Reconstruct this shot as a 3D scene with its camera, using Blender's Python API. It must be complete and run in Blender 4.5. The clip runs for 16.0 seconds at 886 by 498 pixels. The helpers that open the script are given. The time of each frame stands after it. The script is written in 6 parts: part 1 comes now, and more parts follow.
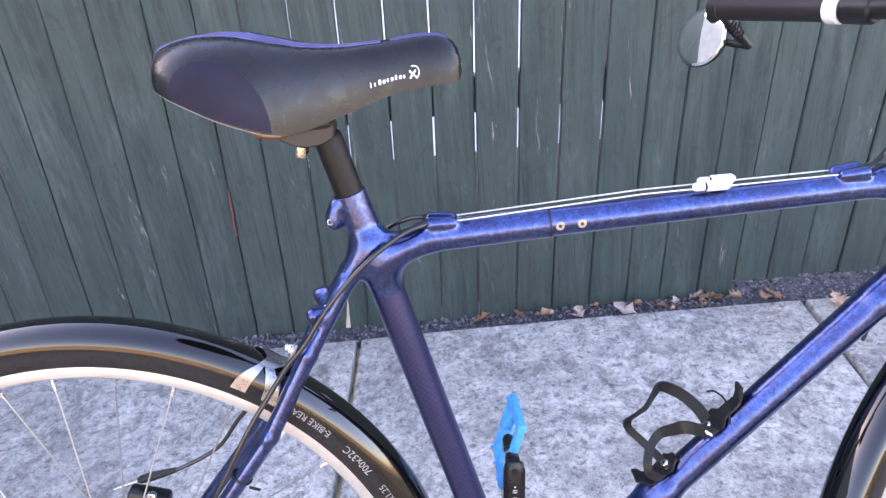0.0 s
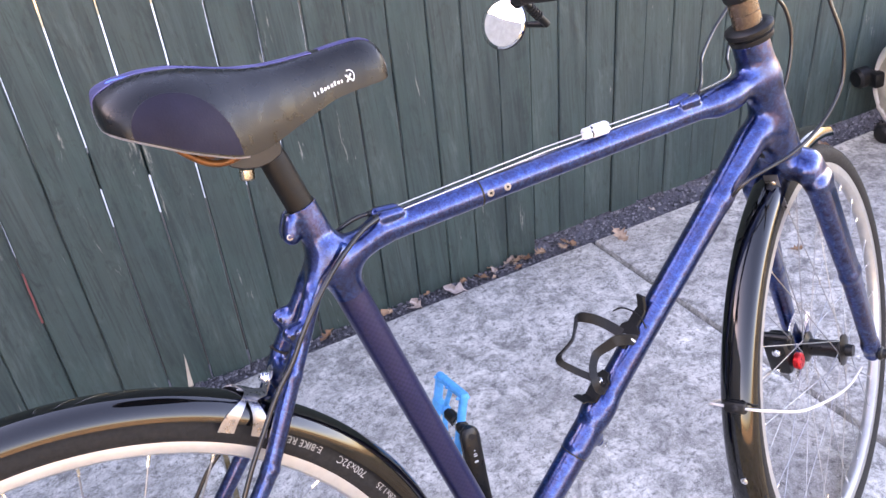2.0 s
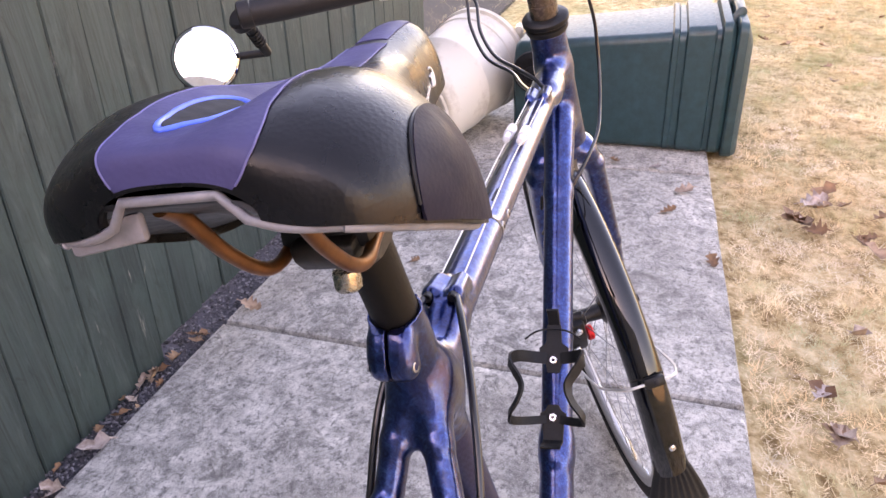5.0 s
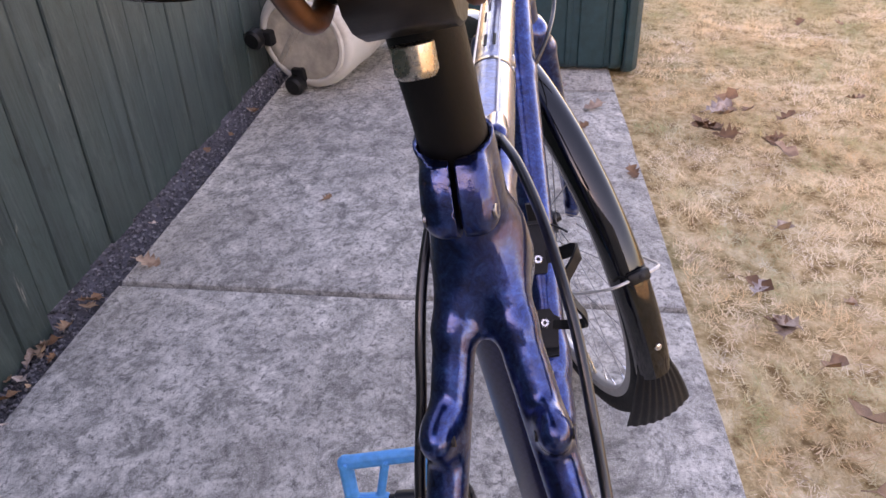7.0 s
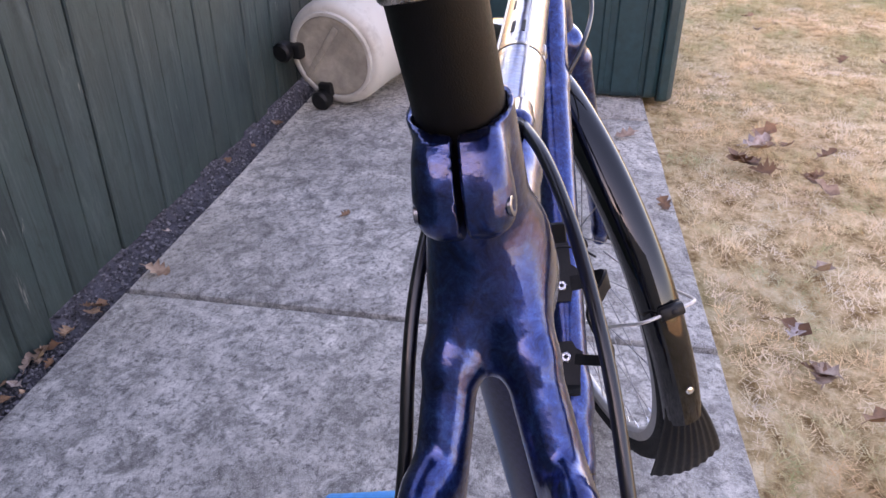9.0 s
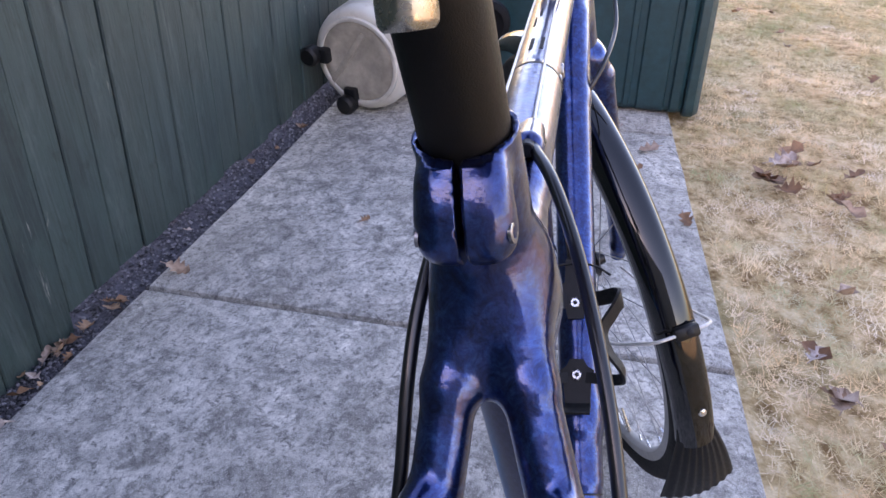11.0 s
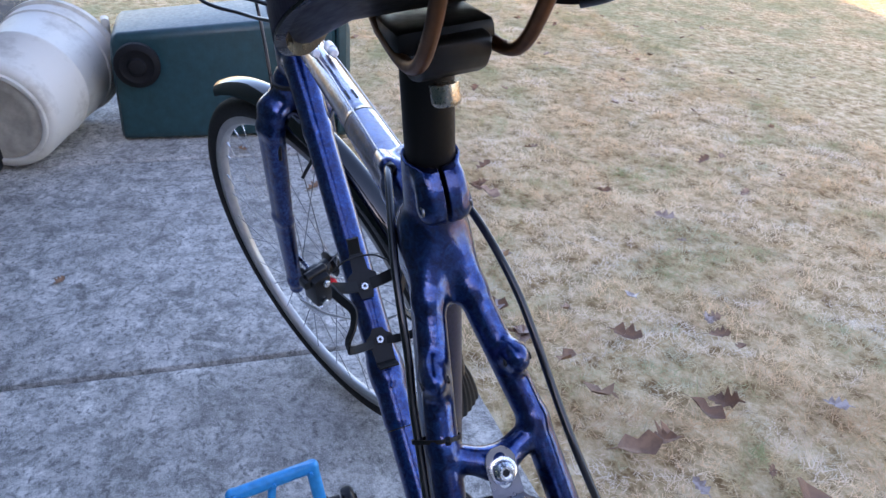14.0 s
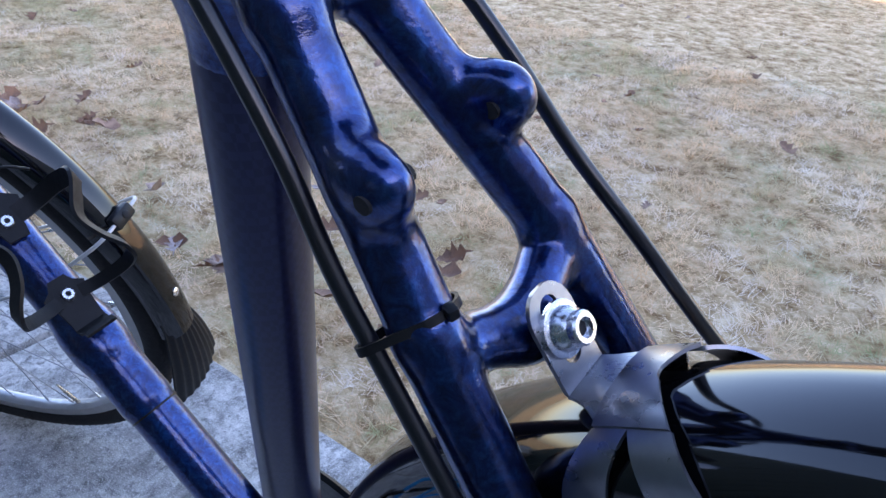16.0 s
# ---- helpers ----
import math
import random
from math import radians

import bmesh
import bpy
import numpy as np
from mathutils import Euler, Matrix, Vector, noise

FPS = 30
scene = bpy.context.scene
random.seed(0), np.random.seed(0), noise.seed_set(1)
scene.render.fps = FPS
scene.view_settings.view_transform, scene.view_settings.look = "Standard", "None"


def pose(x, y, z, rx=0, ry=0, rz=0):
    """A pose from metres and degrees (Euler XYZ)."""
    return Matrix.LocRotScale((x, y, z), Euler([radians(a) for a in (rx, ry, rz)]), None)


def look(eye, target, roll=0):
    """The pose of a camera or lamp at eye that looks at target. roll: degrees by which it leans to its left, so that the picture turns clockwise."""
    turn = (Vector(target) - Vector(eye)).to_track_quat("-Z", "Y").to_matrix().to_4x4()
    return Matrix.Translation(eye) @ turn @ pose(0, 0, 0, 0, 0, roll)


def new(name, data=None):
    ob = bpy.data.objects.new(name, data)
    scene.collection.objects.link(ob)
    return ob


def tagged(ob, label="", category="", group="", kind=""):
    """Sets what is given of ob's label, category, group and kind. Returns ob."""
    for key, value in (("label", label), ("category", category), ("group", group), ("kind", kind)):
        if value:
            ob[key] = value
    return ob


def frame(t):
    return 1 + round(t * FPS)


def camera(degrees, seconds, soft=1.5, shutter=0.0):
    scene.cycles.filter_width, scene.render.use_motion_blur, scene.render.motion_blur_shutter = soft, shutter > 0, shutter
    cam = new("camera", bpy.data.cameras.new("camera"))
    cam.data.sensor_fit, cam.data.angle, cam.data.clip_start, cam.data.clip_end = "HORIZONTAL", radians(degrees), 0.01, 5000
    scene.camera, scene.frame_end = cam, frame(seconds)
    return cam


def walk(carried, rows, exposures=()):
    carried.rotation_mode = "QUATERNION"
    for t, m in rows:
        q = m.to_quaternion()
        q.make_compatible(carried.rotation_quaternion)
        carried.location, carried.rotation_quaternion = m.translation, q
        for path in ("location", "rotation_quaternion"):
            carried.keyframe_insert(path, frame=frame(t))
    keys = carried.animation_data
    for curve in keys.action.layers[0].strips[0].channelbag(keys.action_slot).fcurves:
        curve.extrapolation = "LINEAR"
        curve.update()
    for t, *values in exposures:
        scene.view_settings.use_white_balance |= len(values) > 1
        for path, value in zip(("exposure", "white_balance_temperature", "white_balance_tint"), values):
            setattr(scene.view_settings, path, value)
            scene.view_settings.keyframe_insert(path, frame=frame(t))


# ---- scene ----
cam = camera(63.2, 16.0)
PATH = [
    (0, (0.239, -0.649, 1.112), (0.154, 1.085, 0.119), -6.8),
    (0.5, (0.194, -0.652, 1.12), (0.127, 1.073, 0.109), -8.0),
    (1, (0.155, -0.647, 1.127), (0.202, 1.076, 0.114), -10.4),
    (1.4, (0.098, -0.645, 1.119), (0.446, 1.031, 0.085), -9.3),
    (1.5, (0.084, -0.651, 1.122), (0.481, 1.011, 0.082), -9.6),
    (2, (0.032, -0.665, 1.128), (0.623, 0.948, 0.103), -9.8),
    (2.5, (-0.001, -0.664, 1.127), (0.673, 0.931, 0.126), -8.6),
    (3, (-0.029, -0.588, 1.113), (0.671, 1.021, 0.154), -9.2),
    (3.3, (-0.048, -0.504, 1.086), (0.709, 1.1, 0.162), -10.1),
    (3.5, (-0.063, -0.453, 1.071), (0.812, 1.085, 0.138), -8.7),
    (4, (-0.113, -0.352, 1.066), (0.979, 1.003, 0.08), -6.9),
    (4.5, (-0.156, -0.252, 1.064), (1.246, 0.753, 0.051), -5.2),
    (4.8, (-0.173, -0.197, 1.061), (1.401, 0.462, 0.017), -4.6),
    (5, (-0.171, -0.167, 1.058), (1.457, 0.405, 0.047), -3.2),
    (5.2, (-0.155, -0.145, 1.046), (1.48, 0.415, 0.04), -3.0),
    (7.3, (-0.114, -0.065, 0.937), (1.512, 0.181, -0.202), -2.9),
    (7.5, (-0.107, -0.067, 0.929), (1.521, 0.196, -0.202), -2.7),
    (8, (-0.088, -0.066, 0.912), (1.548, 0.246, -0.197), -1.6),
    (8.5, (-0.079, -0.066, 0.905), (1.556, 0.268, -0.196), -2.1),
    (9, (-0.068, -0.065, 0.906), (1.589, 0.264, -0.165), -1.1),
    (9.2, (-0.067, -0.066, 0.906), (1.592, 0.271, -0.159), -1.0),
    (11.3, (-0.063, -0.07, 0.912), (1.591, 0.318, -0.144), 0.0),
    (11.5, (-0.064, -0.06, 0.916), (1.604, 0.261, -0.14), -0.2),
    (12, (-0.08, -0.052, 0.931), (1.606, 0.235, -0.106), 0.2),
    (12.5, (-0.116, -0.025, 0.945), (1.592, 0.136, -0.083), 1.3),
    (13, (-0.154, 0.001, 0.954), (1.572, -0.108, -0.05), 2.8),
    (13.5, (-0.2, 0.03, 0.957), (1.512, -0.254, -0.039), 5.3),
    (14, (-0.218, 0.071, 0.97), (1.445, -0.478, 0.003), 4.1),
    (14.5, (-0.118, 0.084, 0.909), (1.266, -0.968, -0.079), 2.0),
    (15, (-0.038, 0.07, 0.842), (1.139, -1.231, -0.118), 1.9),
    (15.5, (-0.025, 0.065, 0.807), (1.04, -1.287, -0.213), 3.9),
    (16, (-0.022, 0.075, 0.789), (1.029, -1.245, -0.284), 2.8),
]
EXPOSURES = [(0, 3.62, 7250, 38), (1.5, 3.57, 7750, 40), (2.5, 3.52, 7850, 40), (3.5, 3.42, 8250, 41), (5, 3.17, 8950, 45), (7.5, 2.63, 8350, 45), (9, 2.68, 7850, 44), (11.5, 2.65, 6950, 37), (13, 2.70, 6450, 33), (14, 2.43, 6250, 30), (14.5, 2.35, 6450, 29), (15.5, 2.35, 6050, 29), (16, 2.46, 5950, 30)]
walk(cam, [(t, look(eye, target, roll)) for t, eye, target, roll in PATH], EXPOSURES)
SKY_STRENGTH, SUN_STRENGTH = 0.15, 5.0
STEER_DEG, PEDAL_DEG = 24.0, -70.0
BAR_CENTRE = (0.068, 0.0, 0.250)

# ---- light and exposure ----
SUN_DIR = Vector((0.955, -0.26, -0.235)).normalized()
world = bpy.data.worlds.new("sky")
scene.world = world
world.use_nodes = True
_sky = world.node_tree.nodes.new("ShaderNodeTexSky")
_sky.sky_type, _sky.sun_disc = "NISHITA", False
_sky.sun_elevation = math.asin(-SUN_DIR.z)
_sky.sun_rotation = math.atan2(-SUN_DIR.x, -SUN_DIR.y)
_sky.air_density, _sky.dust_density, _sky.ozone_density = 1.0, 1.2, 1.0
_bg = world.node_tree.nodes["Background"]
_bg.inputs[1].default_value = SKY_STRENGTH
world.node_tree.links.new(_sky.outputs[0], _bg.inputs[0])
_sd = bpy.data.lights.new("sun", "SUN")
_sd.energy, _sd.angle, _sd.color = SUN_STRENGTH, radians(0.53), (1.0, 0.74, 0.45)
sun = new("sun", _sd)
sun.matrix_world = look((0, 0, 12), Vector((0, 0, 12)) + SUN_DIR)


# ---- material tools ----
class Mat:
    """A node material with a few short-hands; coordinates are the object's own metres."""

    def __init__(self, name, color=(0.5, 0.5, 0.5), rough=0.5, metal=0.0, coat=0.0, coat_rough=0.05, spec=0.5):
        self.m = bpy.data.materials.new(name)
        self.m.use_nodes = True
        self.t = self.m.node_tree
        self.p = self.t.nodes["Principled BSDF"]
        self.set("Base Color", (*color, 1))
        self.set("Roughness", rough)
        self.set("Metallic", metal)
        self.set("Coat Weight", coat)
        self.set("Coat Roughness", coat_rough)
        self.set("Specular IOR Level", spec)
        self.coord = self.t.nodes.new("ShaderNodeTexCoord")

    def set(self, key, value):
        self.p.inputs[key].default_value = value

    def link(self, a, b):
        self.t.links.new(a, b)

    def mapped(self, scale=(1, 1, 1), kind="Object"):
        n = self.t.nodes.new("ShaderNodeMapping")
        n.inputs["Scale"].default_value = scale
        self.link(self.coord.outputs[kind], n.inputs[0])
        return n.outputs[0]

    def noise(self, scale, detail=4.0, rough=0.55, stretch=(1, 1, 1), warp=0.0):
        n = self.t.nodes.new("ShaderNodeTexNoise")
        n.inputs["Scale"].default_value, n.inputs["Detail"].default_value = scale, detail
        n.inputs["Roughness"].default_value, n.inputs["Distortion"].default_value = rough, warp
        self.link(self.mapped(stretch), n.inputs["Vector"])
        return n.outputs[0]

    def voronoi(self, scale, stretch=(1, 1, 1), out="Distance"):
        n = self.t.nodes.new("ShaderNodeTexVoronoi")
        n.inputs["Scale"].default_value = scale
        self.link(self.mapped(stretch), n.inputs["Vector"])
        return n.outputs[out]

    def ramp(self, value, *stops):
        n = self.t.nodes.new("ShaderNodeValToRGB")
        while len(n.color_ramp.elements) < len(stops):
            n.color_ramp.elements.new(0.5)
        for e, (at, c) in zip(n.color_ramp.elements, stops):
            e.position, e.color = at, (*c, 1) if len(c) == 3 else c
        self.link(value, n.inputs[0])
        return n.outputs[0]

    def mix(self, fac, a, b, mode="MIX"):
        n = self.t.nodes.new("ShaderNodeMix")
        n.data_type, n.blend_type = "RGBA", mode
        for socket, v in ((n.inputs[0], fac), (n.inputs[6], a), (n.inputs[7], b)):
            if isinstance(v, bpy.types.NodeSocket):
                self.link(v, socket)
            else:
                socket.default_value = v if isinstance(v, float) else (*v, 1)
        return n.outputs[2]

    def math(self, op, a, b=0.0):
        n = self.t.nodes.new("ShaderNodeMath")
        n.operation = op
        for socket, v in ((n.inputs[0], a), (n.inputs[1], b)):
            if isinstance(v, bpy.types.NodeSocket):
                self.link(v, socket)
            else:
                socket.default_value = v
        return n.outputs[0]

    def grey(self, lo, hi, value, a=0.35, b=0.65):
        return self.ramp(value, (a, (lo,) * 3), (b, (hi,) * 3))

    def along(self, axis, a, b):
        """0 to 1 between two places along one axis."""
        n = self.t.nodes.new("ShaderNodeSeparateXYZ")
        self.link(self.coord.outputs["Object"], n.inputs[0])
        r = self.t.nodes.new("ShaderNodeMapRange")
        r.inputs["From Min"].default_value, r.inputs["From Max"].default_value = a, b
        self.link(n.outputs[axis], r.inputs["Value"])
        return r.outputs[0]

    def info(self, out="Random"):
        return self.t.nodes.new("ShaderNodeObjectInfo").outputs[out]

    def island(self):
        return self.t.nodes.new("ShaderNodeNewGeometry").outputs["Random Per Island"]

    def bump(self, height, strength=0.3, distance=0.002, coat=False):
        n = self.t.nodes.new("ShaderNodeBump")
        n.inputs["Strength"].default_value, n.inputs["Distance"].default_value = strength, distance
        self.link(height, n.inputs["Height"])
        self.link(n.outputs[0], self.p.inputs["Normal"])
        if coat:
            self.link(n.outputs[0], self.p.inputs["Coat Normal"])
        return self

    def color(self, socket):
        self.link(socket, self.p.inputs["Base Color"])
        return self

    def rough(self, socket):
        self.link(socket, self.p.inputs["Roughness"])
        return self


# ---- mesh tools: shapes are (vertices, faces) ----
def join(*shapes):
    V, F = [], []
    for v, f in shapes:
        k = len(V)
        V += [tuple(p) for p in v]
        F += [tuple(i + k for i in q) for q in f]
    return V, F


def moved(shape, m):
    return [tuple(m @ Vector(p)) for p in shape[0]], shape[1]


def spline(points, per=8):
    """Catmull-Rom through the points."""
    P = [Vector(p) for p in points]
    P = [2 * P[0] - P[1]] + P + [2 * P[-1] - P[-2]]
    out = []
    for i in range(1, len(P) - 2):
        for k in range(per):
            t = k / per
            a, b, c, d = P[i - 1:i + 3]
            out.append(0.5 * (2 * b + (c - a) * t + (2 * a - 5 * b + 4 * c - d) * t * t + (3 * b - a - 3 * c + d) * t ** 3))
    return out + [P[-2]]


def sweep(points, profile, closed_profile=True, cap=True, up=(0, 0, 1), radii=None):
    """A profile of (side, up) pairs, or a radius with 14 sides, swept along points."""
    P = [Vector(p) for p in points]
    if not isinstance(profile, list):
        r = profile
        profile = [(r * math.cos(a), r * math.sin(a)) for a in (2 * math.pi * i / 14 for i in range(14))]
    n, V, F = len(profile), [], []
    side = None
    for i, p in enumerate(P):
        d = (P[min(i + 1, len(P) - 1)] - P[max(i - 1, 0)]).normalized()
        if side is None:
            u = Vector(up)
            if abs(u.dot(d)) > 0.95:
                u = Vector((0, 1, 0)) if abs(d.y) < 0.9 else Vector((1, 0, 0))
            side = d.cross(u).normalized()
        side = (side - d * side.dot(d)).normalized()
        over = side.cross(d)
        k = radii[i] if radii else 1.0
        V += [p + side * (a * k) + over * (b * k) for a, b in profile]
    m = n if closed_profile else n - 1
    for i in range(len(P) - 1):
        for j in range(m):
            a, b = i * n + j, i * n + (j + 1) % n
            F.append((a, b, b + n, a + n))
    if cap and closed_profile:
        F += [tuple(range(n - 1, -1, -1)), tuple(range(len(V) - n, len(V)))]
    return V, F


def lathe(profile, a, b, sides=20, arc=None):
    """(distance along a->b in metres, radius) pairs turned about that axis."""
    a, b = Vector(a), Vector(b)
    d = (b - a).normalized()
    u = d.orthogonal().normalized()
    w = d.cross(u)
    V, F = [], []
    for h, r in profile:
        V += [a + d * h + (u * math.cos(t) + w * math.sin(t)) * max(r, 1e-5) for t in (2 * math.pi * i / sides for i in range(sides))]
    for i in range(len(profile) - 1):
        for j in range(sides):
            p, q = i * sides + j, i * sides + (j + 1) % sides
            F.append((p, q, q + sides, p + sides))
    F += [tuple(range(sides - 1, -1, -1)), tuple(range(len(V) - sides, len(V)))]
    return V, F


def rod(a, b, r, r2=None, sides=14, edge=0.0):
    length = (Vector(b) - Vector(a)).length
    r2 = r if r2 is None else r2
    e = min(edge, r * 0.9, length * 0.4)
    prof = [(0, r - e), (e, r), (length - e, r2), (length, r2 - e)] if e else [(0, r), (length, r2)]
    return lathe(prof, a, b, sides)


def block(size, m=Matrix(), bevel=0.002, seg=2):
    bm = bmesh.new()
    bmesh.ops.create_cube(bm, size=1.0, matrix=Matrix.Diagonal((*size, 1)))
    if bevel:
        bmesh.ops.bevel(bm, geom=bm.edges[:], offset=bevel, segments=seg, profile=0.5, affect="EDGES")
    bm.verts.index_update()
    out = [tuple(m @ v.co) for v in bm.verts], [tuple(v.index for v in f.verts) for f in bm.faces]
    bm.free()
    return out


def plate(outline, thick, m=Matrix(), bevel=0.0):
    """A flat outline (x, y) with thickness along z."""
    bm = bmesh.new()
    f = bm.faces.new([bm.verts.new((x, y, 0)) for x, y in outline])
    r = bmesh.ops.extrude_face_region(bm, geom=[f])
    bmesh.ops.translate(bm, vec=(0, 0, thick), verts=[v for v in r["geom"] if isinstance(v, bmesh.types.BMVert)])
    if bevel:
        bmesh.ops.bevel(bm, geom=bm.edges[:], offset=bevel, segments=1, affect="EDGES")
    bmesh.ops.recalc_face_normals(bm, faces=bm.faces)
    bmesh.ops.triangulate(bm, faces=[f for f in bm.faces if len(f.verts) > 4])
    bm.verts.index_update()
    out = [tuple(m @ v.co) for v in bm.verts], [tuple(v.index for v in f.verts) for f in bm.faces]
    bm.free()
    return out


def grid_shape(fn, us, vs, thick=0.0, wrap=False):
    """A surface fn(u, v) over two lists, optionally given thickness along its normals."""
    n = len(vs)
    V = [Vector(fn(u, v)) for u in us for v in vs]
    F = []
    for i in range(len(us) - 1):
        for j in range(n if wrap else n - 1):
            a, b = i * n + j, i * n + (j + 1) % n
            F.append((a, b, b + n, a + n))
    if not thick:
        return V, F
    N = [Vector() for _ in V]
    for f in F:
        no = (V[f[2]] - V[f[0]]).cross(V[f[3]] - V[f[1]])
        for i in f:
            N[i] += no
    k = len(V)
    V2 = [p - q.normalized() * thick for p, q in zip(V, N)]
    G = [tuple(i + k for i in reversed(f)) for f in F]
    rims = []
    m = len(us)
    for i in range(m - 1):
        if not wrap:
            a, b = i * n, (i + 1) * n
            rims += [(a, b, b + k, a + k), (b + n - 1, a + n - 1, a + n - 1 + k, b + n - 1 + k)]
    for j in range(n if wrap else n - 1):
        a, b = j, (j + 1) % n
        c, d = (m - 1) * n + j, (m - 1) * n + (j + 1) % n
        rims += [(b, a, a + k, b + k), (c, d, d + k, c + k)]
    return V + V2, F + G + rims


def as_mesh(name, shape, material, smooth=40):
    me = bpy.data.meshes.new(name)
    me.from_pydata([tuple(v) for v in shape[0]], [], shape[1])
    if smooth:
        me.polygons.foreach_set("use_smooth", [True] * len(me.polygons))
        if smooth < 180:
            me.set_sharp_from_angle(angle=radians(smooth))
    me.materials.append(material.m if isinstance(material, Mat) else material)
    me.update()
    if len(shape) == 3:
        me.normals_split_custom_set_from_vertices(shape[2])
    return me


def part(name, shape, material, parent, label="", smooth=40, m=None):
    ob = new(name, as_mesh(name, shape, material, smooth))
    ob.parent = parent
    if m is not None:
        ob.matrix_basis = m
    return tagged(ob, label)


def thing(name, label, category, m=Matrix(), group="", kind=""):
    ob = new(name)
    ob.matrix_basis = m
    return tagged(ob, label, category, group, kind)


# ---- blended solids: a distance field of rounded tubes, meshed on a fine lattice ----
def field(P, tubes, cuts):
    d = np.full(len(P), 1.0)
    for a, b, ra, rb, k, *flat in tubes:
        a, b = np.array(a), np.array(b)
        pa, ba = P - a, b - a
        if flat:
            pa = pa * np.array((1, flat[0], 1))
        h = np.clip(pa @ ba / max(ba @ ba, 1e-12), 0, 1)
        e = np.sqrt(((pa - h[:, None] * ba) ** 2).sum(1)) - (ra + (rb - ra) * h)
        w = np.maximum(k - np.abs(d - e), 0) / k
        d = np.minimum(d, e) - w * w * k * 0.25
    for cut in cuts:
        if cut[0] == "rod":
            a, b, r = np.array(cut[1]), np.array(cut[2]), cut[3]
            n = (b - a) / np.linalg.norm(b - a)
            q = P - (a + b) / 2
            along = q @ n
            e = np.maximum(np.sqrt(np.maximum((q * q).sum(1) - along ** 2, 0)) - r, np.abs(along) - np.linalg.norm(b - a) / 2)
        else:
            q = np.abs((P - np.array(cut[1])) @ np.array(cut[2]).T) - np.array(cut[3])
            e = q.max(1)
        d = np.maximum(d, -e)
    return d


def blended(tubes, cuts=(), cell=0.0014):
    pad, n = 0.006, 20
    ends = np.array([[*t[0]] for t in tubes] + [[*t[1]] for t in tubes])
    big = max(max(t[2], t[3]) for t in tubes) + pad
    low = ends.min(0) - big
    dims = np.ceil((ends.max(0) + big - low) / (cell * n)).astype(int)
    blocks = np.stack(np.meshgrid(*[np.arange(k) for k in dims], indexing="ij"), -1).reshape(-1, 3)
    mid = low + (blocks + 0.5) * n * cell
    reach = 0.5 * math.sqrt(3) * n * cell + 0.004
    near = np.abs(field(mid, tubes, ())) < reach + 0.006
    stride = dims * n + 2
    ids, pos, quads = [], [], []
    g = np.stack(np.meshgrid(*[np.arange(-1, n + 1)] * 3, indexing="ij"), -1)
    for bl, c in zip(blocks[near], mid[near]):
        use = []
        for t in tubes:
            a, b = np.array(t[0]), np.array(t[1])
            h = min(max((c - a) @ (b - a) / max((b - a) @ (b - a), 1e-12), 0), 1)
            if np.linalg.norm(c - a - h * (b - a)) - max(t[2], t[3]) < reach + t[4] + 0.004:
                use.append(t)
        if not use:
            continue
        G = g + bl * n
        S = field((low + G.reshape(-1, 3) * cell), use, cuts).reshape(n + 2, n + 2, n + 2)
        inside = S < 0
        if inside.all() or not inside.any():
            continue
        m = n + 1
        total, count = np.zeros((m, m, m, 3)), np.zeros((m, m, m))
        corner = lambda i, j, k: S[i:i + m, j:j + m, k:k + m]
        for axis in range(3):
            for u in (0, 1):
                for w in (0, 1):
                    o = [u, w]
                    o.insert(axis, 0)
                    q = list(o)
                    q[axis] = 1
                    s0, s1 = corner(*o), corner(*q)
                    cross = (s0 < 0) != (s1 < 0)
                    f = np.where(cross, s0 / np.where(cross, s0 - s1, 1), 0)
                    p = np.zeros((m, m, m, 3)) + o
                    p[..., axis] = f
                    total += np.where(cross[..., None], p, 0)
                    count += cross
        act = count > 0
        cells = G[:m, :m, :m]
        code = ((cells[..., 0] + 1) * stride[1] + cells[..., 1] + 1) * stride[2] + cells[..., 2] + 1
        ids.append(code[act])
        pos.append(low + (cells[act] + total[act] / count[act][:, None]) * cell)
        for axis in range(3):
            e0 = inside[1:m, 1:m, 1:m]
            sl = [slice(1, m)] * 3
            sl[axis] = slice(2, m + 1)
            e1 = inside[tuple(sl)]
            A = np.argwhere(e0 != e1) + 1
            if not len(A):
                continue
            flip = inside[tuple(A.T)]
            u, w = [i for i in range(3) if i != axis]
            cs = []
            for du, dw in ((0, 0), (-1, 0), (-1, -1), (0, -1)):
                B = A.copy()
                B[:, u] += du
                B[:, w] += dw
                cs.append(code[tuple(B.T)])
            Q = np.stack(cs, 1)
            if axis == 1:
                flip = ~flip
            Q[flip] = Q[flip][:, ::-1]
            quads.append(Q)
    ids, first = np.unique(np.concatenate(ids), return_index=True)
    P = np.concatenate(pos)[first]
    Q = np.searchsorted(ids, np.concatenate(quads))
    for _ in range(2):
        d = field(P, tubes, cuts)
        grad = np.stack([field(P + np.eye(3)[i] * 2e-4, tubes, cuts) - d for i in range(3)], 1) / 2e-4
        ln = np.maximum((grad ** 2).sum(1), 0.2)
        P = P - np.clip(d, -cell, cell)[:, None] * grad / ln[:, None]
    d = field(P, tubes, cuts)
    N = np.stack([field(P + np.eye(3)[i] * 4e-4, tubes, cuts) - d for i in range(3)], 1)
    N /= np.maximum(np.linalg.norm(N, axis=1), 1e-9)[:, None]
    return P.tolist(), [tuple(q) for q in Q[:, ::-1].tolist()], N.tolist()


